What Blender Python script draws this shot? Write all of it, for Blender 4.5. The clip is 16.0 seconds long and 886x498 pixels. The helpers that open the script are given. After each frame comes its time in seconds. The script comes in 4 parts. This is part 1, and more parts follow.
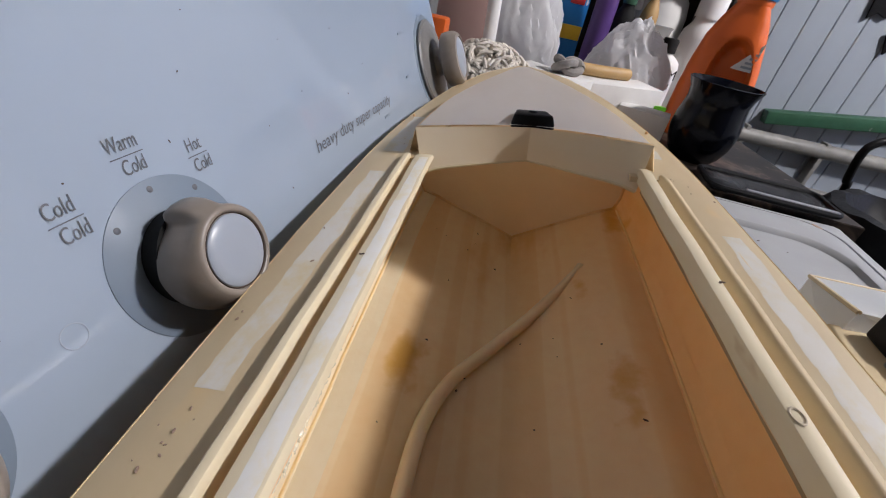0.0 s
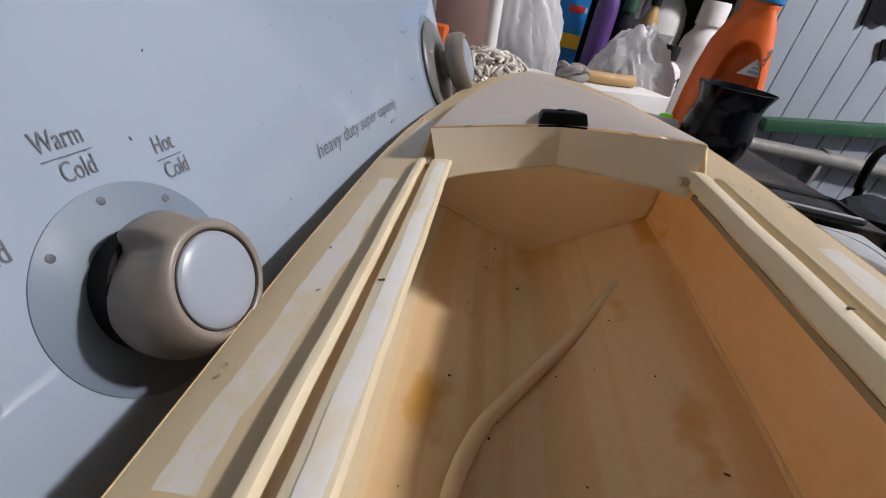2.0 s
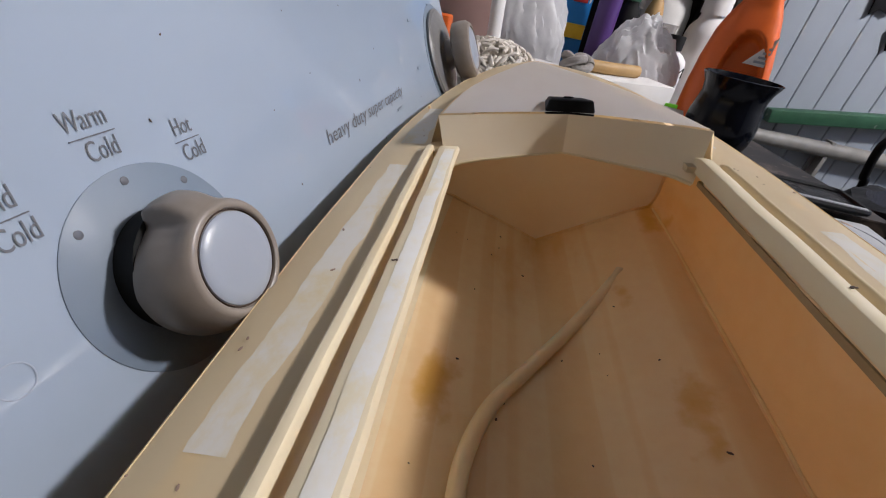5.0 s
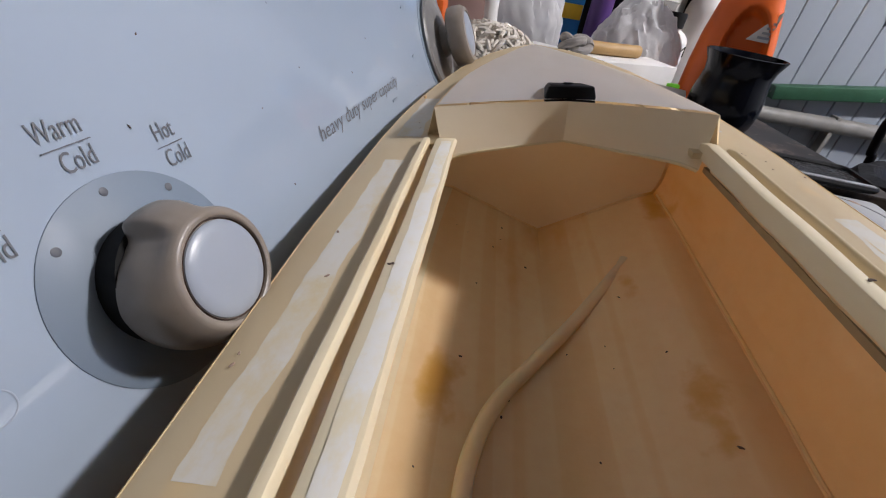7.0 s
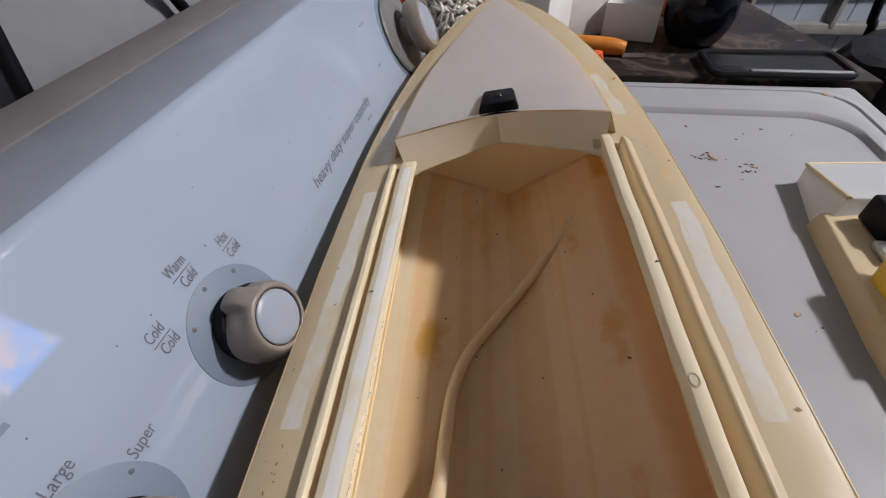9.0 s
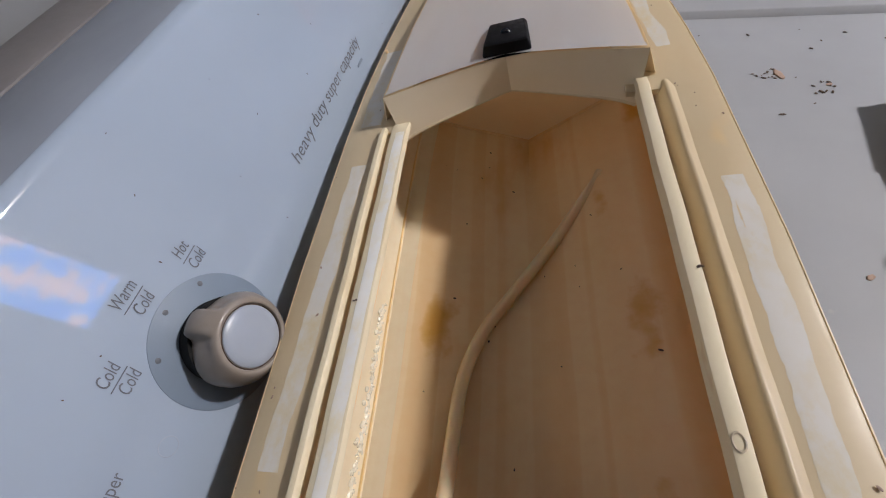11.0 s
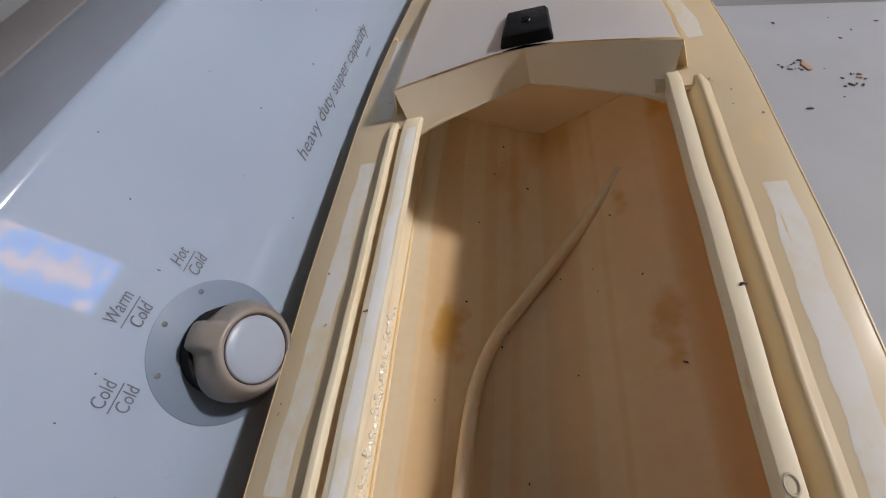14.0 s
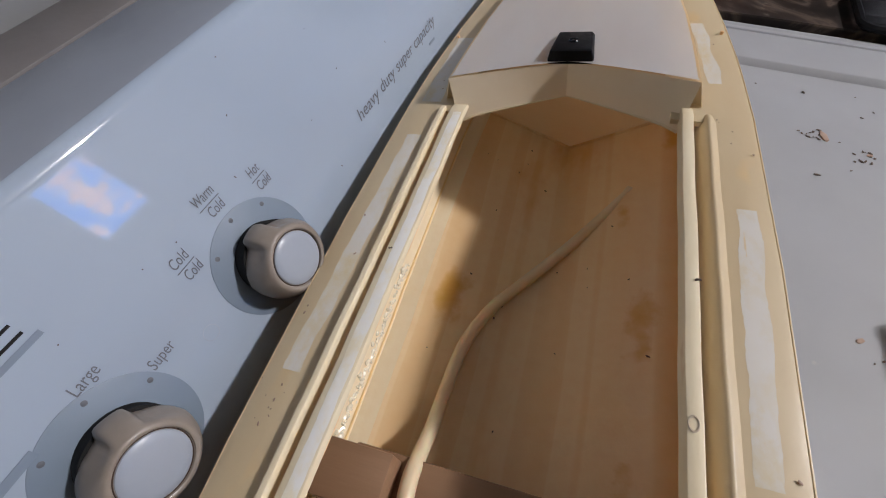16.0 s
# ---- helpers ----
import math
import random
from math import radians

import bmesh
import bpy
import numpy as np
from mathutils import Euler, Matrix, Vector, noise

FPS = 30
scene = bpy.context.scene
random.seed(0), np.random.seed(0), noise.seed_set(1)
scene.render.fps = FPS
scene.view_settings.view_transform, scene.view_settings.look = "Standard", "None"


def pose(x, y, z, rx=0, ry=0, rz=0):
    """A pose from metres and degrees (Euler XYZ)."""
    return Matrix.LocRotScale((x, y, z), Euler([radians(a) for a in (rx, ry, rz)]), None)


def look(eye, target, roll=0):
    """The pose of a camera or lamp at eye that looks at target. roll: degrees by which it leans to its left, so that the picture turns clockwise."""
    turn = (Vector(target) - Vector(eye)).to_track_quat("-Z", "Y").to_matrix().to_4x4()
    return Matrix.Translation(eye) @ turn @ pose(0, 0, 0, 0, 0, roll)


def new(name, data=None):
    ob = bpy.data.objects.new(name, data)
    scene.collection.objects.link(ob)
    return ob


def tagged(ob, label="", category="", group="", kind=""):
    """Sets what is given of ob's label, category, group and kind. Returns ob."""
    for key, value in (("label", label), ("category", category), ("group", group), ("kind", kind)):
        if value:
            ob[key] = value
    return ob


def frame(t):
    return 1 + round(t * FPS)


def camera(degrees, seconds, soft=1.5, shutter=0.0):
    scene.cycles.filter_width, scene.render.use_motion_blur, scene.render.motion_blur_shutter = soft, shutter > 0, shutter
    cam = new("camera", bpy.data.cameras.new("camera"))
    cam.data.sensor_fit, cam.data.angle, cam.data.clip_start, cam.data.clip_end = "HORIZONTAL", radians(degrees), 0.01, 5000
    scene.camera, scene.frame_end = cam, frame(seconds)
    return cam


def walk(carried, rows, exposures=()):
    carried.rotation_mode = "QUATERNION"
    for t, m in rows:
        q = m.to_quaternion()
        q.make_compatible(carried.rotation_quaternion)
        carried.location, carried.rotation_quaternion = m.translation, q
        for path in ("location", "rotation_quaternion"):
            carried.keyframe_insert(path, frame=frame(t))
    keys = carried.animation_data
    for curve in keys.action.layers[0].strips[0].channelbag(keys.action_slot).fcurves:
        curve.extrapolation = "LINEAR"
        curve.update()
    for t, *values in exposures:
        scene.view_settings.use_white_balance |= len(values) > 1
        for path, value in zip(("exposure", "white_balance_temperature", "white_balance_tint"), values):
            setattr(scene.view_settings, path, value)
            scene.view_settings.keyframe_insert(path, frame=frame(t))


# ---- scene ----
cam = camera(91.25, 16.0, soft=1.1)
PATH = [
    (0, (0.06009, -0.10957, 0.21326), (-0.03590, 0.71923, -0.33798), 12.313),
    (0.5, (0.04052, -0.09297, 0.19283), (-0.05127, 0.75061, -0.33627), 12.034),
    (1, (0.03333, -0.08831, 0.19143), (-0.05078, 0.75742, -0.33552), 12.460),
    (1.5, (0.04495, -0.08098, 0.18426), (-0.04776, 0.76752, -0.33676), 11.721),
    (2, (0.04147, -0.08056, 0.19245), (-0.05038, 0.76725, -0.32984), 11.453),
    (2.5, (0.04272, -0.08689, 0.19203), (-0.04854, 0.75960, -0.33251), 11.417),
    (3, (0.04099, -0.08758, 0.19049), (-0.05175, 0.75773, -0.33568), 11.358),
    (3.5, (0.03878, -0.08918, 0.18980), (-0.05350, 0.75514, -0.33805), 11.450),
    (4, (0.03926, -0.08873, 0.19058), (-0.05352, 0.75400, -0.33970), 11.490),
    (6.5, (0.03986, -0.08048, 0.19009), (-0.04926, 0.74982, -0.36006), 10.977),
    (7, (0.03958, -0.07854, 0.19139), (-0.05089, 0.74368, -0.37055), 9.798),
    (7.5, (0.03265, -0.07235, 0.20821), (-0.07599, 0.71512, -0.39849), 6.523),
    (8, (0.06826, -0.06759, 0.27173), (-0.08512, 0.66243, -0.39426), -1.979),
    (8.5, (0.06833, -0.10859, 0.26184), (-0.08730, 0.59688, -0.42960), -2.187),
    (9, (0.07743, -0.10787, 0.27839), (-0.06003, 0.59218, -0.42234), -3.126),
    (9.5, (0.09240, -0.07882, 0.28880), (-0.08588, 0.56215, -0.45777), -9.028),
    (12, (0.08297, -0.05210, 0.26615), (-0.12193, 0.48275, -0.55357), -12.724),
    (12.5, (0.08084, -0.05156, 0.26753), (-0.12389, 0.47786, -0.55576), -12.890),
    (13, (0.07895, -0.04973, 0.27016), (-0.12484, 0.47609, -0.55567), -12.973),
    (13.5, (0.07852, -0.04077, 0.27111), (-0.12411, 0.48186, -0.55702), -13.001),
    (14, (0.07897, -0.04127, 0.26984), (-0.12486, 0.47919, -0.55937), -13.136),
    (14.5, (0.07886, -0.06025, 0.27474), (-0.12220, 0.46013, -0.55519), -12.348),
    (15, (0.07875, -0.05754, 0.27743), (-0.12504, 0.46426, -0.55095), -11.832),
    (15.5, (0.08131, -0.05900, 0.28034), (-0.12410, 0.46294, -0.54754), -11.053),
    (16, (0.08693, -0.07900, 0.28774), (-0.14019, 0.44339, -0.53416), -2.700),
]
walk(cam, [(t, look(eye, target, roll)) for t, eye, target, roll in PATH],
     exposures=((0.0, 0.02), (2.0, 0.06), (7.0, 0.06), (9.0, 0.0), (12.0, -0.12), (16.0, -0.12)))

# ---- light ----
LAMP = (1.40, 0.58, 1.37)
world = bpy.data.worlds.new("world")
scene.world = world
world.use_nodes = True
wn = world.node_tree.nodes
sky = wn.new("ShaderNodeTexSky")
sky.sky_type, sky.sun_disc = "NISHITA", False
sky.sun_elevation, sky.sun_rotation = radians(4), radians(200)
world.node_tree.links.new(sky.outputs[0], wn["Background"].inputs[0])
wn["Background"].inputs[1].default_value = 0.10

bulb_light = bpy.data.lights.new("ceiling_bulb", "POINT")
bulb_light.energy, bulb_light.color, bulb_light.shadow_soft_size = 142, (1.0, 0.962, 0.985), 0.060
new("ceiling_bulb_light", bulb_light).location = LAMP

scene.view_settings.exposure = 0.0


# ---- materials ----
def tex_coords(nt, scale=(1, 1, 1)):
    tc = nt.nodes.new("ShaderNodeTexCoord")
    mp = nt.nodes.new("ShaderNodeMapping")
    mp.inputs["Scale"].default_value = scale
    nt.links.new(tc.outputs["Object"], mp.inputs[0])
    return mp.outputs[0]


def noise_node(nt, vec, scale, detail=4.0, rough=0.55):
    n = nt.nodes.new("ShaderNodeTexNoise")
    n.inputs["Scale"].default_value, n.inputs["Detail"].default_value, n.inputs["Roughness"].default_value = scale, detail, rough
    nt.links.new(vec, n.inputs["Vector"])
    return n.outputs["Fac"]


def ramp(nt, fac, stops):
    r = nt.nodes.new("ShaderNodeValToRGB")
    e = r.color_ramp.elements
    e[0].position, e[0].color = stops[0][0], (*stops[0][1], 1)
    e[1].position, e[1].color = stops[-1][0], (*stops[-1][1], 1)
    for p, c in stops[1:-1]:
        e.new(p).color = (*c, 1)
    nt.links.new(fac, r.inputs[0])
    return r.outputs[0]


def mix(nt, fac, a, b):
    m = nt.nodes.new("ShaderNodeMix")
    m.data_type = "RGBA"
    for sock, v in ((m.inputs[0], fac), (m.inputs[6], a), (m.inputs[7], b)):
        if isinstance(v, bpy.types.NodeSocket):
            nt.links.new(v, sock)
        else:
            sock.default_value = v if not isinstance(v, tuple) else (*v, 1)
    return m.outputs[2]


def shade(name):
    m = bpy.data.materials.new(name)
    m.use_nodes = True
    nt = m.node_tree
    return m, nt, nt.nodes["Principled BSDF"]


def mat(name, col, col2=None, rough=0.5, metal=0.0, scale=20.0, grain=0.0, grain_scale=300.0, spots=None, spot_scale=40.0,
        spot_at=0.68, coat=0.0, stretch=(1, 1, 1), rough2=None, trans=0.0, sub=0.0, spec=0.5):
    """Two-tone surface with large stains, fine grain relief and optional spots."""
    m, nt, b = shade(name)
    vec = tex_coords(nt, stretch)
    col2 = col2 or tuple(c * 0.86 for c in col)
    big = noise_node(nt, vec, scale, 5)
    c = ramp(nt, big, [(0.32, col2), (0.62, col)])
    if spots:
        c = mix(nt, ramp(nt, noise_node(nt, vec, spot_scale, 3), [(spot_at, (0, 0, 0)), (spot_at + 0.07, (1, 1, 1))]), c, spots)
    nt.links.new(c, b.inputs["Base Color"])
    r2 = rough2 if rough2 is not None else min(1, rough + 0.12)
    rr = nt.nodes.new("ShaderNodeMapRange")
    rr.inputs[1].default_value, rr.inputs[2].default_value, rr.inputs[3].default_value, rr.inputs[4].default_value = 0.35, 0.65, rough, r2
    nt.links.new(noise_node(nt, vec, scale * 3.1, 4), rr.inputs[0])
    nt.links.new(rr.outputs[0], b.inputs["Roughness"])
    b.inputs["Metallic"].default_value = metal
    b.inputs["Specular IOR Level"].default_value = spec
    b.inputs["Coat Weight"].default_value = coat
    b.inputs["Coat Roughness"].default_value = 0.06
    b.inputs["Transmission Weight"].default_value = trans
    if sub:
        b.inputs["Subsurface Weight"].default_value, b.inputs["Subsurface Scale"].default_value = sub, 0.01
    if grain:
        bp = nt.nodes.new("ShaderNodeBump")
        bp.inputs["Strength"].default_value, bp.inputs["Distance"].default_value = grain, 0.0006
        nt.links.new(noise_node(nt, vec, grain_scale, 4), bp.inputs["Height"])
        nt.links.new(bp.outputs[0], b.inputs["Normal"])
    return m


def resin(name, tones, blotch, blotch_at, glow, amount, stains=()):
    """Resin over lengthwise strips of cloth: bands along the boat, blotches, and some light through the skin."""
    m, nt, b = shade(name)
    vec = tex_coords(nt)
    wob = noise_node(nt, tex_coords(nt, (1, 0.5, 1)), 9, 3)
    sep = nt.nodes.new("ShaderNodeSeparateXYZ")
    nt.links.new(vec, sep.inputs[0])
    ad = nt.nodes.new("ShaderNodeMath")
    ad.operation = "MULTIPLY_ADD"
    nt.links.new(wob, ad.inputs[0])
    ad.inputs[1].default_value = 0.010
    nt.links.new(sep.outputs[0], ad.inputs[2])
    comb = nt.nodes.new("ShaderNodeCombineXYZ")
    nt.links.new(ad.outputs[0], comb.inputs[0])
    bands = noise_node(nt, comb.outputs[0], 27, 2.0, 0.5)
    c = ramp(nt, bands, list(zip((0.36, 0.485, 0.50, 0.62), tones)))
    blot = noise_node(nt, tex_coords(nt, (1.6, 0.6, 1)), 13, 4)
    c = mix(nt, ramp(nt, blot, [(blotch_at, (0, 0, 0)), (blotch_at + 0.16, (0.8, 0.8, 0.8))]), c, blotch)
    # the few large amber pools where the resin ran together
    for place, radius in stains:
        gd = nt.nodes.new("ShaderNodeVectorMath")
        gd.operation = "SUBTRACT"
        nt.links.new(vec, gd.inputs[0])
        gd.inputs[1].default_value = place
        sq = nt.nodes.new("ShaderNodeVectorMath")
        sq.operation = "MULTIPLY"
        nt.links.new(gd.outputs[0], sq.inputs[0])
        sq.inputs[1].default_value = (1.0 / radius, 0.42 / radius, 0.5 / radius)
        ln = nt.nodes.new("ShaderNodeVectorMath")
        ln.operation = "LENGTH"
        nt.links.new(sq.outputs[0], ln.inputs[0])
        wv = nt.nodes.new("ShaderNodeMath")
        wv.operation = "MULTIPLY_ADD"
        nt.links.new(noise_node(nt, vec, 55, 4), wv.inputs[0])
        wv.inputs[1].default_value = 1.1
        nt.links.new(ln.outputs["Value"], wv.inputs[2])
        c = mix(nt, ramp(nt, wv.outputs[0], [(0.60, (0.95, 0.95, 0.95)), (0.80, (0.6, 0.6, 0.6)), (1.0, (0, 0, 0))]), c, (0.66, 0.36, 0.06))
    fine = noise_node(nt, vec, 120, 5)
    c = mix(nt, ramp(nt, fine, [(0.3, (0.14, 0.14, 0.14)), (0.6, (0, 0, 0))]), c, blotch)
    nt.links.new(c, b.inputs["Base Color"])
    b.inputs["Roughness"].default_value = 0.34
    b.inputs["Coat Weight"].default_value = 0.2
    b.inputs["Coat Roughness"].default_value = 0.12
    bp = nt.nodes.new("ShaderNodeBump")
    bp.inputs["Strength"].default_value, bp.inputs["Distance"].default_value = 0.35, 0.0008
    nt.links.new(noise_node(nt, tex_coords(nt, (1, 0.7, 1)), 160, 3), bp.inputs["Height"])
    nt.links.new(bp.outputs[0], b.inputs["Normal"])
    see_through(nt, b, glow, amount)
    return m


def see_through(nt, b, glow, amount):
    """Lets some light pass through a thin skin."""
    tr = nt.nodes.new("ShaderNodeBsdfTranslucent")
    tr.inputs[0].default_value = (*glow, 1)
    mx = nt.nodes.new("ShaderNodeMixShader")
    mx.inputs[0].default_value = amount
    nt.links.new(b.outputs[0], mx.inputs[1])
    nt.links.new(tr.outputs[0], mx.inputs[2])
    nt.links.new(mx.outputs[0], nt.nodes["Material Output"].inputs["Surface"])


def glass_like(name, col, rough, alpha):
    m, nt, b = shade(name)
    b.inputs["Base Color"].default_value = (*col, 1)
    b.inputs["Roughness"].default_value = rough
    b.inputs["Alpha"].default_value = alpha
    bp = nt.nodes.new("ShaderNodeBump")
    bp.inputs["Strength"].default_value, bp.inputs["Distance"].default_value = 0.6, 0.002
    nt.links.new(noise_node(nt, tex_coords(nt), 60, 4), bp.inputs["Height"])
    nt.links.new(bp.outputs[0], b.inputs["Normal"])
    return m


def marble():
    m, nt, b = shade("brown_marbled_laminate")
    vec = tex_coords(nt)
    n1 = nt.nodes.new("ShaderNodeTexNoise")
    n1.inputs["Scale"].default_value, n1.inputs["Detail"].default_value, n1.inputs["Distortion"].default_value = 9, 7, 1.6
    nt.links.new(vec, n1.inputs["Vector"])
    c = ramp(nt, n1.outputs["Fac"], [(0.40, (0.008, 0.006, 0.005)), (0.52, (0.024, 0.017, 0.014)), (0.57, (0.085, 0.062, 0.048)), (0.62, (0.017, 0.012, 0.010)), (0.75, (0.042, 0.030, 0.024))])
    c = mix(nt, ramp(nt, noise_node(nt, vec, 46, 4), [(0.62, (0, 0, 0)), (0.72, (0.4, 0.4, 0.4))]), c, (0.26, 0.22, 0.18))
    nt.links.new(c, b.inputs["Base Color"])
    b.inputs["Roughness"].default_value = 0.48
    b.inputs["Specular IOR Level"].default_value = 0.25
    return m


def sky_backdrop():
    m, nt, b = shade("evening_sky")
    vec = tex_coords(nt, (1, 1, 1.5))
    n1 = noise_node(nt, vec, 3.4, 7, 0.62)
    c = ramp(nt, n1, [(0.42, (0.04, 0.22, 0.80)), (0.50, (0.08, 0.28, 0.80)), (0.54, (0.45, 0.38, 0.50)), (0.59, (0.85, 0.48, 0.36)), (0.67, (0.22, 0.30, 0.50))])
    nt.links.new(c, b.inputs["Emission Color"])
    b.inputs["Emission Strength"].default_value = 10.0
    b.inputs["Base Color"].default_value = (0, 0, 0, 1)
    return m


ENAMEL = mat("white_enamel", (0.315, 0.322, 0.335), (0.285, 0.29, 0.30), rough=0.46, rough2=0.56, scale=7, coat=0.0, spec=0.2, grain=0.05, grain_scale=500, spots=(0.35, 0.34, 0.33), spot_scale=60, spot_at=0.72)
PANEL = mat("gloss_white_panel", (0.34, 0.405, 0.49), (0.327, 0.39, 0.474), rough=0.02, rough2=0.03, scale=9, coat=0.15, spots=(0.325, 0.375, 0.44), spot_scale=26, spot_at=0.73)
# darker than the panel's enamel: the flat top's shade is in this colour
CONSOLETOP = mat("satin_shaded_enamel", (0.27, 0.30, 0.35), (0.25, 0.275, 0.32), rough=0.42, rough2=0.5, scale=12, spec=0.25, spots=(0.30, 0.32, 0.35), spot_scale=40, spot_at=0.70)
BACKSTRIP = mat("warm_grey_plastic", (0.185, 0.172, 0.17), (0.15, 0.138, 0.135), rough=0.6, scale=14, grain=0.15)
BEZEL = mat("pale_grey_print", (0.18, 0.228, 0.29), (0.172, 0.22, 0.278), rough=0.45, scale=30)
INK = mat("grey_ink", (0.125, 0.132, 0.15), rough=0.5, scale=200)
KNOB = mat("taupe_plastic", (0.29, 0.25, 0.215), (0.225, 0.188, 0.155), rough=0.28, rough2=0.42, scale=45, spots=(0.30, 0.22, 0.16), spot_scale=70, spot_at=0.71)
CRUMB = mat("dry_brown_dirt", (0.12, 0.08, 0.06), (0.05, 0.033, 0.025), rough=0.9, scale=300)
SCUFF = mat("dull_scuff", (0.33, 0.38, 0.45), rough=0.5, scale=200)
CAP = mat("grey_blue_cap", (0.33, 0.365, 0.42), (0.32, 0.355, 0.41), rough=0.3, rough2=0.36, scale=40)
SKIRT = mat("brushed_grey_dial", (0.27, 0.26, 0.25), rough=0.28, metal=0.35, scale=40)
DARK = mat("dark_gap", (0.012, 0.012, 0.012), rough=0.7, spec=0.2)
GEL = mat("cream_gelcoat", (0.655, 0.54, 0.35), (0.615, 0.48, 0.29), spec=0.38, rough=0.36, rough2=0.52, scale=24, grain=0.10, grain_scale=180, spots=(0.70, 0.52, 0.28), spot_scale=30, spot_at=0.66, stretch=(1, 0.45, 1))
GROOVE = mat("dark_tan_resin", (0.42, 0.31, 0.175), (0.34, 0.24, 0.13), rough=0.5, scale=40)
GELRAIL = mat("pale_cream_rail", (0.77, 0.675, 0.48), (0.73, 0.60, 0.385), spec=0.38, rough=0.36, rough2=0.5, scale=40, grain=0.12, grain_scale=220, spots=(0.62, 0.47, 0.28), spot_scale=60, spot_at=0.68, stretch=(1, 0.4, 1))
for thin, amount in ((GEL, 0.12),):
    see_through(thin.node_tree, thin.node_tree.nodes["Principled BSDF"], (0.97, 0.74, 0.42), amount)
COAMING = mat("rosy_cream_gelcoat", (0.87, 0.755, 0.565), (0.835, 0.70, 0.49), rough=0.4, rough2=0.5, scale=20, grain=0.08, grain_scale=180, spots=(0.78, 0.62, 0.42), spot_scale=30, spot_at=0.68)
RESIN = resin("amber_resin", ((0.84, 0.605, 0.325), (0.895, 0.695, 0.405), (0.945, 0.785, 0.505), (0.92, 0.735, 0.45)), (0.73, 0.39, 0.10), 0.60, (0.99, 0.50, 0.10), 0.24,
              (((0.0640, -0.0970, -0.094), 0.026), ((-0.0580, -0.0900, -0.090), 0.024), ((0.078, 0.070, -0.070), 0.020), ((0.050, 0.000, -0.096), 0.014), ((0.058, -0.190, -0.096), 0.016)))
# paler copy of the amber resin: lamp light painted into its tones
LITRESIN = resin("lamp_lit_resin", ((0.88, 0.74, 0.49), (0.92, 0.80, 0.56), (0.95, 0.85, 0.63), (0.93, 0.82, 0.59)), (0.80, 0.56, 0.24), 0.64, (0.99, 0.62, 0.22), 0.16)
# pale colour stands in for light shining through the thin chine
SEAMGLOW = mat("seam_glow_pale", (0.95, 0.76, 0.42), (0.90, 0.66, 0.30), rough=0.3, scale=60)
see_through(SEAMGLOW.node_tree, SEAMGLOW.node_tree.nodes["Principled BSDF"], (0.99, 0.78, 0.38), 0.4)
# whitened base: part of the dribble's glint is in the colour
WETRESIN = mat("pale_glint_resin", (0.92, 0.85, 0.68), rough=0.2, rough2=0.28, scale=40, coat=0.8, spec=0.8)
PLY = mat("cream_bulkhead", (0.93, 0.745, 0.515), (0.90, 0.68, 0.43), rough=0.4, scale=16, grain=0.1, spots=(0.74, 0.50, 0.26), spot_scale=22, spot_at=0.68)
HULL = mat("cream_hull_skin", (0.84, 0.71, 0.46), (0.79, 0.64, 0.385), rough=0.3, scale=18)
see_through(HULL.node_tree, HULL.node_tree.nodes["Principled BSDF"], (0.98, 0.66, 0.30), 0.22)
WHITEDECK = mat("dull_white_primer", (0.75, 0.79, 0.83), (0.69, 0.715, 0.74), rough=0.36, rough2=0.42, scale=16, grain=0.08, grain_scale=140, stretch=(1.6, 0.5, 1))
see_through(WHITEDECK.node_tree, WHITEDECK.node_tree.nodes["Principled BSDF"], (0.99, 0.92, 0.80), 0.46)
FOREDECK = mat("thin_cream_deck", (0.84, 0.715, 0.47), (0.80, 0.65, 0.40), rough=0.3, scale=24)
see_through(FOREDECK.node_tree, FOREDECK.node_tree.nodes["Principled BSDF"], (0.98, 0.80, 0.53), 0.60)
def patchy(name, a, b_, scale):
    """Torn white film of which the coat below shows through in patches."""
    m, nt, b = shade(name)
    vec = tex_coords(nt, (1, 0.6, 1))
    c = mix(nt, ramp(nt, noise_node(nt, vec, scale, 6, 0.7), [(0.36, (0, 0, 0)), (0.50, (0.85, 0.85, 0.85)), (0.7, (1, 1, 1))]), b_, a)
    c = mix(nt, ramp(nt, noise_node(nt, vec, scale * 5, 4), [(0.3, (0.35, 0.35, 0.35)), (0.55, (0, 0, 0))]), c, b_)
    nt.links.new(c, b.inputs["Base Color"])
    b.inputs["Roughness"].default_value = 0.5
    return m


TAPE = patchy("white_masking_residue", (0.66, 0.635, 0.59), (0.64, 0.54, 0.345), 38)
LEDGE = patchy("sanded_white_filler", (0.87, 0.86, 0.83), (0.85, 0.76, 0.56), 45)
BLACK = mat("black_plastic", (0.004, 0.004, 0.005), (0.007, 0.007, 0.008), spec=0.15, rough=0.42, scale=60, grain=0.1, spots=(0.025, 0.025, 0.025), spot_scale=90, spot_at=0.74)
GLAZE = mat("black_glaze", (0.002, 0.003, 0.006), (0.003, 0.004, 0.008), spec=0.2, rough=0.10, rough2=0.22, scale=12)
WOOD = mat("raw_wood", (0.30, 0.175, 0.10), (0.23, 0.125, 0.065), rough=0.6, scale=18, grain=0.4, grain_scale=90, stretch=(0.25, 2, 2))
TUBE = mat("milky_vinyl_tube", (0.80, 0.66, 0.45), (0.76, 0.60, 0.38), rough=0.30, scale=30, sub=0.15)
MARBLE = marble()
ORANGE = mat("orange_hdpe", (0.72, 0.135, 0.018), (0.66, 0.115, 0.014), rough=0.32, scale=14, grain=0.06)
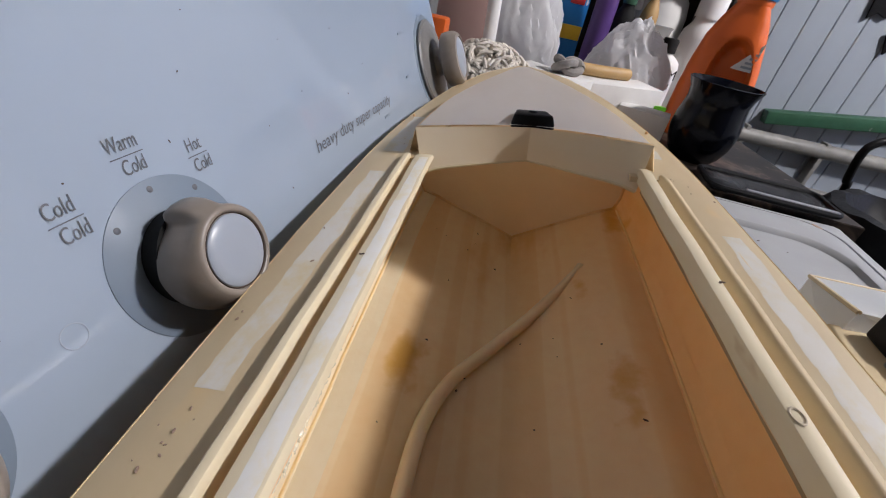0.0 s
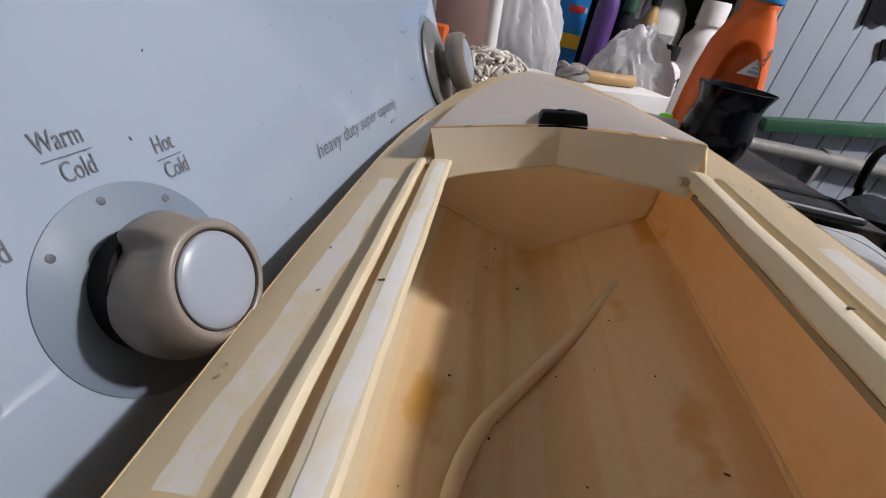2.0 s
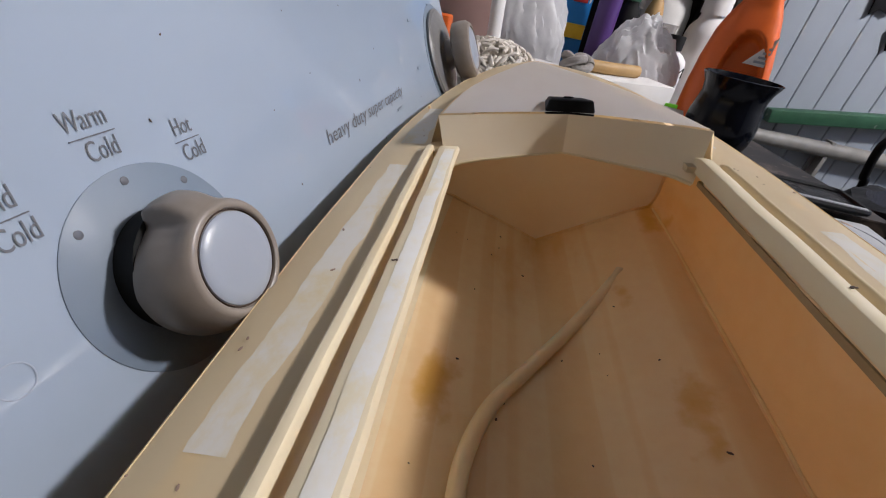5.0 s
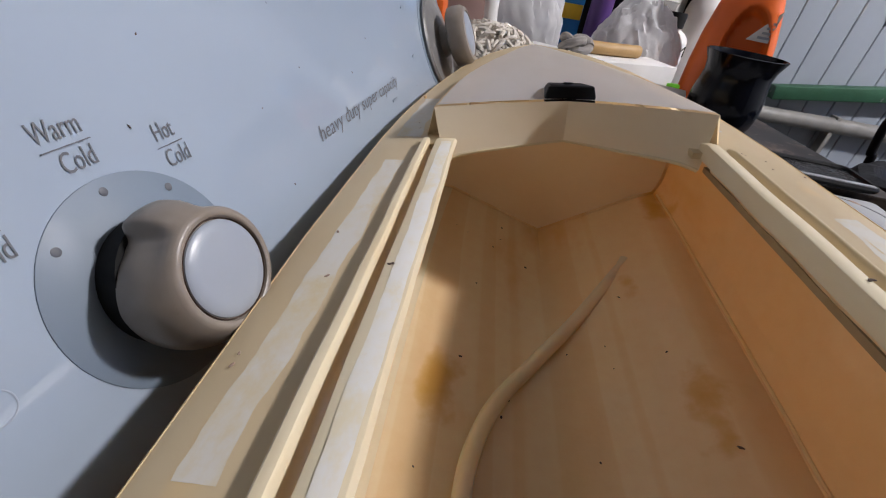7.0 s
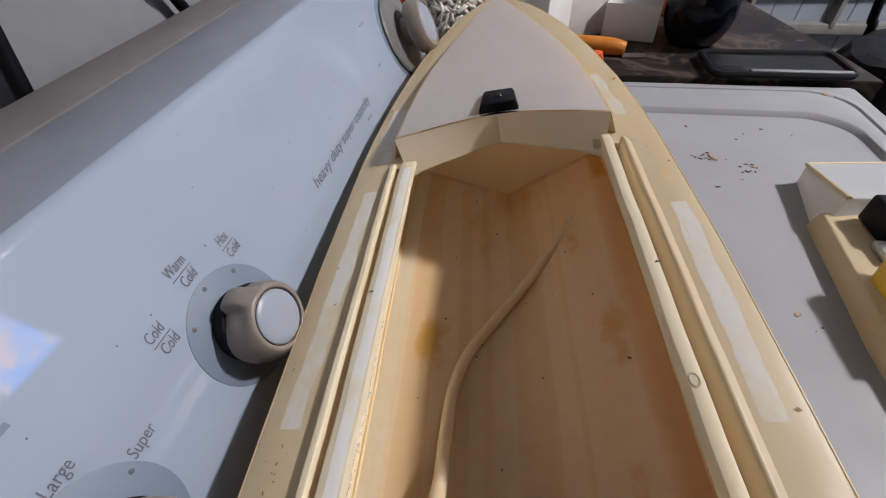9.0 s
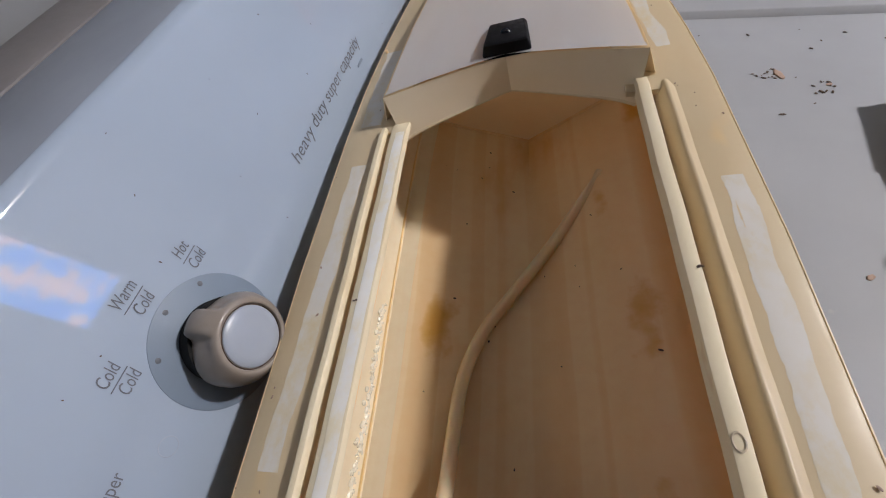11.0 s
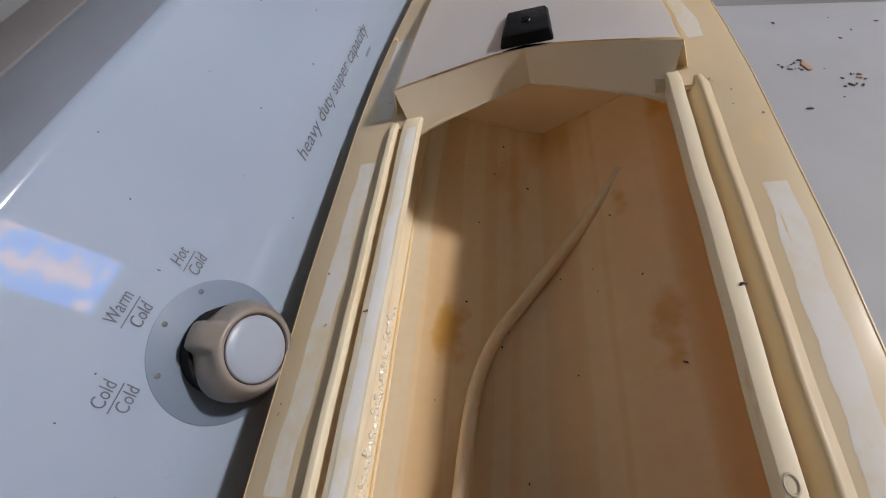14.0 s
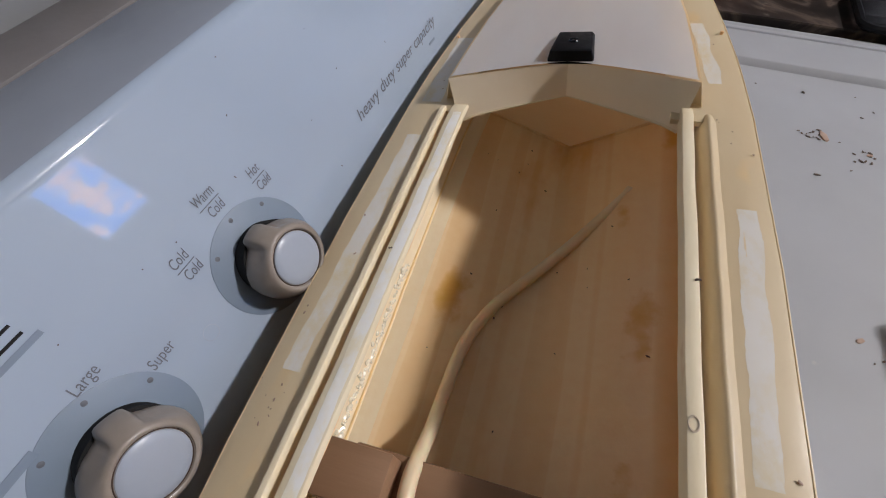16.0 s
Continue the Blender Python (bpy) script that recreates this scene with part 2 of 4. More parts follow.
LABEL = mat("printed_label", (0.78, 0.78, 0.78), rough=0.4, scale=30)
BLUE = mat("blue_film", (0.02, 0.22, 0.58), (0.02, 0.18, 0.50), rough=0.3, scale=10)
YELLOW = mat("yellow_plastic", (0.80, 0.50, 0.03), rough=0.35, scale=20)
RED = mat("red_print", (0.55, 0.03, 0.03), rough=0.4)
PURPLE = mat("purple_plastic", (0.10, 0.045, 0.20), (0.08, 0.035, 0.16), rough=0.32, scale=14)
BAG = glass_like("thin_white_film", (0.92, 0.92, 0.93), 0.3, 0.86)
see_through(BAG.node_tree, BAG.node_tree.nodes["Principled BSDF"], (0.93, 0.93, 0.95), 0.5)
CLEAR = glass_like("clear_plastic", (0.012, 0.012, 0.014), 0.3, 0.55)
MILKY = glass_like("milky_plastic", (0.55, 0.55, 0.57), 0.3, 0.45)
COTTON = mat("grey_cotton", (0.74, 0.69, 0.62), (0.60, 0.54, 0.47), rough=0.9, scale=60, grain=0.6, grain_scale=400)
ROPE = mat("grey_rope", (0.34, 0.32, 0.30), (0.24, 0.22, 0.21), rough=0.9, scale=90, grain=0.6, grain_scale=500)
PINK = mat("dusty_pink_board", (0.56, 0.38, 0.34), (0.52, 0.34, 0.30), rough=0.6, scale=8)
CARD = mat("white_carton", (0.74, 0.73, 0.71), (0.66, 0.64, 0.62), rough=0.6, scale=16, grain=0.1)
BOARDS = mat("white_painted_boards", (0.28, 0.315, 0.36), (0.245, 0.275, 0.315), rough=0.55, scale=5, grain=0.15, grain_scale=120, spots=(0.42, 0.40, 0.38), spot_scale=12, spot_at=0.72, stretch=(1, 1, 0.4))
WALL = mat("white_plaster", (0.28, 0.287, 0.30), (0.21, 0.21, 0.21), rough=0.8, scale=5, grain=0.25, grain_scale=150, spots=(0.28, 0.27, 0.26), spot_scale=16, spot_at=0.70)
PALEWALL = mat("pale_wall_paint", (0.52, 0.54, 0.57), (0.47, 0.49, 0.52), rough=0.8, scale=4, grain=0.2)
DIMWALL = mat("dark_unseen_wall", (0.10, 0.08, 0.065), (0.075, 0.06, 0.05), rough=0.8, scale=4, grain=0.2)
CEIL = mat("ceiling_paint", (0.20, 0.195, 0.185), rough=0.85, scale=4)
FLOOR = mat("concrete_floor", (0.12, 0.115, 0.11), (0.085, 0.08, 0.078), rough=0.7, scale=5, grain=0.3)
GREENP = mat("green_paint", (0.02, 0.075, 0.04), (0.03, 0.10, 0.055), rough=0.4, scale=25, spots=(0.20, 0.22, 0.2), spot_scale=50, spot_at=0.70)
LIME = mat("lime_plastic", (0.16, 0.55, 0.03), rough=0.35)
PIPE = mat("dirty_white_pipe", (0.22, 0.215, 0.20), (0.16, 0.155, 0.145), rough=0.45, scale=18)
STEEL = mat("worn_steel", (0.52, 0.52, 0.52), rough=0.28, metal=1.0, scale=50)
GLUE = mat("dried_glue", (0.55, 0.45, 0.32), rough=0.5, scale=200)
STAIN = mat("brown_stain", (0.36, 0.25, 0.19), (0.30, 0.20, 0.15), rough=0.7, scale=200)
SHADEWOOD = mat("shade_dark_wood", (0.030, 0.020, 0.014), (0.018, 0.012, 0.009), rough=0.6, scale=12, grain=0.3, stretch=(1, 1, 0.2))
OCHRE = mat("ochre_handle", (0.48, 0.30, 0.12), rough=0.5, scale=30)
SKY = sky_backdrop()


# ---- building helpers ----
def mesh_of(name, bm, material, smooth=True):
    me = bpy.data.meshes.new(name)
    bmesh.ops.recalc_face_normals(bm, faces=bm.faces)
    bm.to_mesh(me)
    bm.free()
    me.materials.append(material)
    if smooth:
        me.polygons.foreach_set("use_smooth", [True] * len(me.polygons))
        me.set_sharp_from_angle(angle=radians(38))
    return me


def part(name, bm, material, parent, label="", smooth=True):
    ob = new(name, mesh_of(name, bm, material, smooth))
    ob.parent = parent
    return tagged(ob, label)


def thing(name, label, category, m=None, group="", kind=""):
    ob = new(name)
    ob.empty_display_size = 0.02
    if m is not None:
        ob.matrix_world = m
    return tagged(ob, label, category, group, kind)


def single(name, bm, material, label, category, m=None, kind="", group="", smooth=True):
    ob = new(name, mesh_of(name, bm, material, smooth))
    if m is not None:
        ob.matrix_world = m
    return tagged(ob, label, category, group, kind)


def box(x0, x1, y0, y1, z0, z1, bevel=0.0, seg=2, bm=None, m=None):
    bm = bm or bmesh.new()
    t = Matrix.LocRotScale(((x0 + x1) / 2, (y0 + y1) / 2, (z0 + z1) / 2), None, (x1 - x0, y1 - y0, z1 - z0))
    got = bmesh.ops.create_cube(bm, size=1, matrix=(m or Matrix()) @ t)
    if bevel:
        edges = list({e for v in got["verts"] for e in v.link_edges})
        bmesh.ops.bevel(bm, geom=edges, offset=bevel, segments=seg, profile=0.5, affect="EDGES")
    return bm


def grid_faces(bm, rows, closed=False, cap0=False, cap1=False):
    """Joins rows of vertices with quads; closed: each row is a ring."""
    n = len(rows[0])
    for a, b in zip(rows, rows[1:]):
        for i in range(n if closed else n - 1):
            j = (i + 1) % n
            bm.faces.new((a[i], a[j], b[j], b[i]))
    if cap0:
        bm.faces.new(rows[0])
    if cap1:
        bm.faces.new(rows[-1])


def loft(rows, closed=False, cap0=False, cap1=False, bm=None):
    bm = bm or bmesh.new()
    vs = [[bm.verts.new(p) for p in row] for row in rows]
    grid_faces(bm, vs, closed, cap0, cap1)
    return bm


def lathe(profile, n=48, m=None, bm=None, cap=True, warp=None):
    rows = []
    for r, h in profile:
        row = []
        for i in range(n):
            a = 2 * math.pi * i / n
            rr = r * (warp(a, h) if warp else 1)
            p = Vector((rr * math.cos(a), rr * math.sin(a), h))
            row.append(m @ p if m else p)
        rows.append(row)
    return loft(rows, True, cap, cap, bm)


def pipe(points, radius, n=10, bm=None, taper=None):
    """A tube with round section along smooth points."""
    bm = bm or bmesh.new()
    pts = [Vector(p) for p in points]
    rows, up = [], Vector((0.13, 0.21, 0.97))
    for i, p in enumerate(pts):
        d = (pts[min(i + 1, len(pts) - 1)] - pts[max(i - 1, 0)]).normalized()
        s = d.cross(up)
        s = s.normalized() if s.length > 1e-4 else d.orthogonal().normalized()
        u = s.cross(d)
        r = radius * (taper(i / (len(pts) - 1)) if taper else 1)
        rows.append([bm.verts.new(p + r * (math.cos(2 * math.pi * k / n) * s + math.sin(2 * math.pi * k / n) * u)) for k in range(n)])
    grid_faces(bm, rows, True, True, True)
    return bm


def smooth_line(knots, steps=8):
    """Catmull-Rom points through the knots."""
    k = [Vector(p) for p in knots]
    k = [2 * k[0] - k[1]] + k + [2 * k[-1] - k[-2]]
    out = []
    for i in range(1, len(k) - 2):
        a, b, c, d = k[i - 1:i + 3]
        for s in range(steps):
            t = s / steps
            out.append(0.5 * (2 * b + (c - a) * t + (2 * a - 5 * b + 4 * c - d) * t * t + (3 * b - a - 3 * c + d) * t ** 3))
    return out + [k[-2]]


def along(y, knots):
    """Value at y between (y, value) knots, eased."""
    for (a, va), (b, vb) in zip(knots, knots[1:]):
        if y <= b:
            t = max(0.0, (y - a) / (b - a))
            return va + (vb - va) * t
    return knots[-1][1]


def rounded_rect(x0, x1, y0, y1, r, z, n=8):
    pts = []
    for cx, cy, a0 in ((x1 - r, y1 - r, 0), (x0 + r, y1 - r, 90), (x0 + r, y0 + r, 180), (x1 - r, y0 + r, 270)):
        for i in range(n + 1):
            a = radians(a0 + 90 * i / n)
            pts.append((cx + r * math.cos(a), cy + r * math.sin(a), z))
    return pts


def lettering(text, size, width=1.0, slant=0.0, align="CENTER"):
    """Flat letters as a bmesh in the xy plane, with a hair of thickness."""
    cu = bpy.data.curves.new("letters", "FONT")
    cu.body, cu.size, cu.shear, cu.align_x, cu.align_y, cu.resolution_u = text, size, slant, align, "CENTER", 3
    ob = bpy.data.objects.new("letters", cu)
    scene.collection.objects.link(ob)
    me = bpy.data.meshes.new_from_object(ob.evaluated_get(bpy.context.evaluated_depsgraph_get()))
    bm = bmesh.new()
    bm.from_mesh(me)
    bmesh.ops.scale(bm, vec=(width, 1, 1), verts=bm.verts)
    bpy.data.objects.remove(ob)
    bpy.data.curves.remove(cu)
    bpy.data.meshes.remove(me)
    return bm


# ---- the room ----
X0, X1, Y0, Y1, ZF, ZC = -0.215, 2.6, -1.5, 1.6, -0.92, 1.45


def structure(name, bm, material, label, smooth=False):
    return single(name, bm, material, label, name.split("_")[0], kind="structure", smooth=smooth)


structure("floor", box(X0 - 0.1, X1 + 0.1, Y0 - 0.1, Y1 + 0.1, ZF - 0.1, ZF), FLOOR, "grey worn concrete floor of the laundry room")
structure("ceiling", box(X0 - 0.1, X1 + 0.1, Y0 - 0.1, Y1 + 0.1, ZC, ZC + 0.1), CEIL, "plain off-white painted ceiling")
structure("wall_west", box(X0 - 0.1, X0, Y0 - 0.1, Y1 + 0.1, ZF, ZC), WALL, "stained white plaster wall behind the washing machine")
# never in view; dark only to lower the room's bounce light
structure("wall_south", box(X0, X1, Y0 - 0.1, Y0, ZF, ZC), DIMWALL, "unseen closing wall, kept dark to hold back bounce light")
WY0, WY1, WZ0, WZ1 = 0.49, 0.89, 0.53, 1.22
bm = bmesh.new()
for y0, y1, z0, z1 in ((Y0 - 0.1, WY0, ZF, ZC), (WY1, Y1 + 0.1, ZF, ZC), (WY0, WY1, ZF, WZ0), (WY0, WY1, WZ1, ZC)):
    box(X1, X1 + 0.1, y0, y1, z0, z1, bm=bm)
structure("wall_east", bm, PALEWALL, "plain pale wall with a window")
win = thing("window_1", "white framed window with an evening sky outside", "window", kind="structure")
for y0, y1, z0, z1 in ((WY0, WY0 + 0.035, WZ0, WZ1), (WY1 - 0.035, WY1, WZ0, WZ1), (WY0 + 0.035, WY1 - 0.035, WZ0, WZ0 + 0.035), (WY0 + 0.035, WY1 - 0.035, WZ1 - 0.035, WZ1)):
    part("window_frame", box(X1 + 0.02, X1 + 0.07, y0, y1, z0, z1, 0.004), CARD, win)
single("backdrop", box(X1 + 1.2, X1 + 1.22, -1.2, 2.6, -0.4, 3.2), SKY, "blue evening sky with peach clouds", "sky", kind="structure")
north = structure("wall_north", box(X0, X1, Y1 + 0.012, Y1 + 0.1, ZF, ZC), DARK, "white painted vertical board wall")

# lamp under the ceiling
lamp = thing("ceiling_lamp", "white ceiling lamp holder above the washing machine", "lamp", Matrix.Translation((LAMP[0], LAMP[1], 0)))
part("base", lathe([(0.0005, ZC - 0.003), (0.06, ZC - 0.003), (0.058, ZC - 0.02), (0.03, ZC - 0.035), (0.022, ZC - 0.08), (0.0005, ZC - 0.082)], 32), CARD, lamp)

# ---- washing machine ----
washer = thing("washing_machine", "white top-loading washing machine with a dirty lid", "washing machine")
part("body", box(-0.16, 0.545, -0.19, 0.563, ZF, -0.004, 0.014, 4), ENAMEL, washer)
LID = ((0.000, -0.0040), (0.001, 0.0010), (0.004, 0.0034), (0.010, 0.0036), (0.0120, 0.0004), (0.0160, 0.0004), (0.0185, 0.0056), (0.0220, 0.0066))
rows = [rounded_rect(0.03 + d, 0.514 - d, -0.14 + d, 0.532 - d, 0.05, z) for d, z in LID]
rows += [rounded_rect(0.052, 0.478, -0.107, 0.4545, 0.055, 0.0078), rounded_rect(0.054, 0.4755, -0.105, 0.4528, 0.055, 0.0068),
         rounded_rect(0.057, 0.4725, -0.101, 0.4490, 0.055, 0.0008), rounded_rect(0.060, 0.469, -0.098, 0.446, 0.055, 0.0)]
part("lid", loft(rows, True, True, True), ENAMEL, washer, "white enamel lid with a raised border")


# the sloping control console: profile from the front foot up over the top
def P(v, off=0.0):
    return Vector((-0.4078 * v + 0.9128 * off, 0, 0.9128 * v + 0.4078 * off))


prof = [(0.030, -0.002), (0.012, 0.003), (0.0, 0.012)] + [(P(v).x, P(v).z) for v in (0.02, 0.0205, 0.10, 0.1975, 0.198)]
prof += [(-0.0818, 0.1832), (-0.0836, 0.1856), (-0.0866, 0.1872), (-0.0905, 0.1875), (-0.1200, 0.1840), (-0.1480, 0.1800), (-0.1520, 0.1780), (-0.1540, 0.1600), (-0.1540, -0.002)]
rows = []
for y, inset in ((-0.185, 0.004), (-0.182, 0.001), (-0.178, 0.0), (-0.1775, 0.0), (0.4235, 0.0), (0.424, 0.0), (0.429, 0.001), (0.433, 0.005)):
    rows.append([(x - inset if i < len(prof) - 3 else x + inset, y, max(z - inset * (z > 0.01), -0.002)) for i, (x, z) in enumerate(prof)])
part("console", loft(rows, True, True, True), PANEL, washer, "glossy white sloping control panel")
# satin cover over the console's flat top, and the warm grey strip behind it
cover = [(-0.0866, 0.1875), (-0.0905, 0.1880), (-0.1200, 0.1845), (-0.1480, 0.1806), (-0.1525, 0.1786)]
part("top_cover", loft([[(x, y, z) for x, z in cover] for y in (-0.176, -0.1, 0.0, 0.1, 0.2, 0.3, 0.422)]), CONSOLETOP, washer, "satin console top, its shade put into the grey")
part("back_strip", box(-0.1925, -0.1545, -0.176, 0.424, 0.10, 0.1795, 0.0015), BACKSTRIP, washer, "warm grey plastic strip along the console's back")

PANEL_AXES = Matrix(((0, -0.4078, 0.9128), (1, 0, 0), (0, 0.9128, 0.4078))).to_4x4()


def on_panel(y, v, off=0.0, turn=0.0):
    """Pose on the console: x to the right along it, y up the slope, z out of it."""
    p = P(v, off)
    return Matrix.Translation((p.x, y, p.z)) @ PANEL_AXES @ Matrix.Rotation(radians(turn), 4, "Z")


def put_on(bm, m):
    bmesh.ops.transform(bm, matrix=m, verts=bm.verts)
    return bm


def disc(r, h, n=64, m=None, bm=None):
    return lathe([(r, 0), (r, h * 0.7), (r - h * 0.5, h)], n, m, bm)


def knob_mesh(R, H, base, scoop):
    """Barrel-shaped knob body with a pointer ridge towards +y and scooped flanks beside it."""
    def warp(a, h):
        d = abs((math.degrees(a) - 90 + 180) % 360 - 180)
        low = max(0.0, min(1.0, (H * 0.97 - h) / (H * 0.22)))
        if d < 15:
            return 1 + 0.02 * low
        k = max(0.0, min(1.0, (d - 15) / 7)) * max(0.0, min(1.0, (80 - d) / 45))
        return 1 - scoop * k * low
    prof_k = [(R * 0.6, base + 0.001), (R * 0.93, base), (R * 0.975, base + 0.0006), (R * 0.99, base + 0.002), (R, H * 0.50), (R * 0.985, H * 0.62), (R * 0.955, H * 0.73), (R * 0.905, H * 0.83),
              (R * 0.85, H * 0.91), (R * 0.80, H * 0.965), (R * 0.765, H * 0.992), (R * 0.73, H), (R * 0.70, H * 0.996), (R * 0.682, H * 0.985), (R * 0.672, H * 0.95)]
    return lathe(prof_k, 120, warp=warp)


def knob(y, v, turn, dots, label):
    m = on_panel(y, v)
    part("bezel", put_on(disc(0.0302, 0.0004, 80), m), BEZEL, washer, "pale grey printed ring")
    for a in dots:
        q = Vector((0.0268 * math.cos(radians(a)), 0.0268 * math.sin(radians(a)), 0.0003))
        part("dot", put_on(disc(0.00115, 0.0003, 20), m @ Matrix.Translation(q)), INK, washer)
    k = part("knob", put_on(knob_mesh(0.0208, 0.0243, 0.0075, 0.15), on_panel(y, v, 0, turn)), KNOB, washer, label)
    part("groove", put_on(lathe([(0.0132, 0.0226), (0.0136, 0.0237), (0.0141, 0.0226)], 64, cap=False), m), CRUMB, k)
    # stem drawn wide and black, standing in for shade in the gap
    part("gap_shade", put_on(lathe([(0.0182, 0.0004), (0.0190, 0.0085)], 40), m), DARK, k)
    part("cap", put_on(lathe([(0.0005, 0.0250), (0.005, 0.0249), (0.0095, 0.0246), (0.0123, 0.0242), (0.0131, 0.0236), (0.0133, 0.0226)], 64), m), CAP, k, "smooth grey-blue cap")


knob(0.0022, 0.1146, 5, (49, 90, 132), "taupe plastic temperature knob with grimy edges")
knob(-0.0958, 0.1140, -20, (23, 72, 119, 165), "taupe plastic load size knob")

# big timer dial
m = on_panel(0.376, 0.1270)
part("bezel", put_on(disc(0.0480, 0.0004, 80), m), BEZEL, washer, "pale grey printed ring")
dial = part("dial", put_on(lathe([(0.0425, 0.001), (0.0430, 0.003), (0.0412, 0.0048), (0.035, 0.0052), (0.0300, 0.0070), (0.0150, 0.0085), (0.0125, 0.013), (0.0125, 0.018)], 80), m), SKIRT, washer, "round grey metallic timer skirt")
part("grip", put_on(lathe([(0.012, 0.017), (0.0235, 0.0172), (0.0265, 0.0190), (0.0270, 0.0240), (0.0262, 0.0310), (0.0235, 0.0345), (0.0205, 0.0352), (0.0200, 0.0340)], 72), m), KNOB, dial, "taupe timer grip")
part("cap", put_on(lathe([(0.0005, 0.0362), (0.010, 0.0359), (0.0185, 0.0348), (0.0198, 0.0338), (0.0198, 0.033)], 64), m), CAP, dial, "smooth grey-blue cap")


def print_text(text, y, v, size, width=0.62, slant=0.18, length=0.0):
    bm = lettering(text, size, width, slant)
    if length:
        xs = [q.co.x for q in bm.verts]
        bmesh.ops.scale(bm, vec=(length / (max(xs) - min(xs)), 1, 1), verts=bm.verts)
    part("lettering", put_on(bm, on_panel(y, v, 0.0003)), INK, washer, "grey printed words", smooth=False)


def print_bar(y, v, w, h, material=INK, turn=0.0):
    part("print", put_on(box(-w / 2, w / 2, -h / 2, h / 2, 0, 0.0003), on_panel(y, v, 0.0002, turn)), material, washer, smooth=False)


for top, low, y, v, w in (("Hot", "Cold", 0.0287, 0.1450, 0.0098), ("Warm", "Cold", 0.0014, 0.1540, 0.0128), ("Cold", "Cold", -0.0266, 0.1436, 0.0105)):
    print_text(top, y - 0.0002, v + 0.0040, 0.0072, 0.66)
    print_text(low, y + 0.0004, v - 0.0038, 0.0072, 0.66)
    print_bar(y, v, w, 0.0003)
print_text("Super", -0.0614, 0.1272, 0.0074, 0.72, 0.12)
print_text("Large", -0.0812, 0.1448, 0.0074, 0.72, 0.12)
print_text("heavy duty super capacity", 0.1725, 0.1209, 0.0108, 0.80, 0.2, 0.127)
# unreadable or brand prints as plain bars
print_bar(-0.1150, 0.1420, 0.018, 0.0034, BEZEL)
print_bar(0.2215, 0.1105, 0.010, 0.0016, BEZEL)
for dv in (0.0, 0.0042, 0.0084):
    print_bar(-0.0800, 0.1712 + dv, 0.0085, 0.0011, DARK)
print_bar(-0.0843, 0.1754, 0.0012, 0.0095, DARK)
print_bar(-0.0850, 0.1672, 0.024, 0.0022, BEZEL)
for dy, dv, w in ((0.005, 0.048, 0.012), (-0.066, 0.038, 0.012), (0.042, 0.030, 0.008), (-0.074, 0.002, 0.006)):
    print_bar(0.366 + dy, 0.1265 + dv, w, 0.0020, BEZEL)
# ring-shaped scuff
part("scuff", put_on(lathe([(0.0036, 0.00015), (0.0038, 0.0002), (0.0040, 0.00015)], 40, cap=False), on_panel(-0.0431, 0.1148)), SCUFF, washer)


# ---- the model boat ----
BOAT = Matrix.Translation((0.0698, 0.149, 0.1212)) @ Matrix.Rotation(radians(4.5), 4, "Z") @ Matrix.Rotation(radians(-8.5), 4, "Y")
boat = thing("model_boat", "cream fibreglass model boat hull with an open cockpit on the washer", "model boat", BOAT)
BEAM = [(-0.46, 0.082), (-0.35, 0.093), (-0.22, 0.0995), (-0.10, 0.1010), (0.0, 0.0990), (0.05, 0.0960), (0.10, 0.0905), (0.15, 0.0835), (0.20, 0.0745), (0.25, 0.0635), (0.30, 0.0500), (0.34, 0.0370), (0.375, 0.0215), (0.393, 0.0110), (0.4008, 0.0035)]
SHEER = [(-0.46, -0.004), (0.06, -0.004), (0.20, -0.0055), (0.30, -0.0085), (0.4008, -0.0140)]
CHINEZ = [(-0.46, -0.082), (-0.12, -0.085), (0.0, -0.078), (0.09, -0.068), (0.20, -0.055), (0.30, -0.042), (0.4008, -0.022)]
KEELZ = [(-0.46, -0.104), (-0.20, -0.1065), (0.10, -0.1080), (0.20, -0.1040), (0.30, -0.0880), (0.37, -0.0560), (0.4008, -0.0260)]
STATIONS = sorted([-0.46 + 0.02 * i for i in range(42)] + [-0.006, -0.004]) + [0.375, 0.385, 0.393, 0.398, 0.4008]


RISE = [(0.0, 0.0), (0.14, 0.08), (0.29, 0.21), (0.43, 0.41), (0.57, 0.63), (0.72, 0.84), (0.86, 0.95), (1.0, 1.0)]


def rise(t, y):
    """Share of the rise from keel to chine: a plain vee at the bow, flatter aft."""
    k = max(0.0, min(1.0, (0.08 - y) / 0.14))
    return (1 - k) * t + k * along(t, RISE)



def section(y, out):
    """Half section of the hull from the keel to the sheer at y; out: metres outside the inner skin."""
    b, s, c, k = along(y, BEAM), along(y, SHEER), along(y, CHINEZ), along(y, KEELZ)
    cb = b * 0.925
    pts = []
    for i in range(7):
        t = i / 7
        pts.append((cb * t * 0.97, k + (c - k) * rise(t, y)))
    pts += [(cb * 0.965, c - 0.002), (cb * 0.995, c + 0.004), (cb + (b - cb) * 0.15, c + (s - c) * 0.14)]
    for t in (0.35, 0.55, 0.75, 1.0):
        pts.append((cb + (b - cb) * t, c + (s - c) * t))
    n = len(pts)
    return [(x + out * min(1, 1.6 * i / n), y, z - out * (1 - max(0, (i - 6) / (n - 7)))) for i, (x, z) in enumerate(pts)]


def full_section(y, out):
    h = section(y, out)
    return [(-x, yy, z) for x, yy, z in reversed(h[1:])] + h


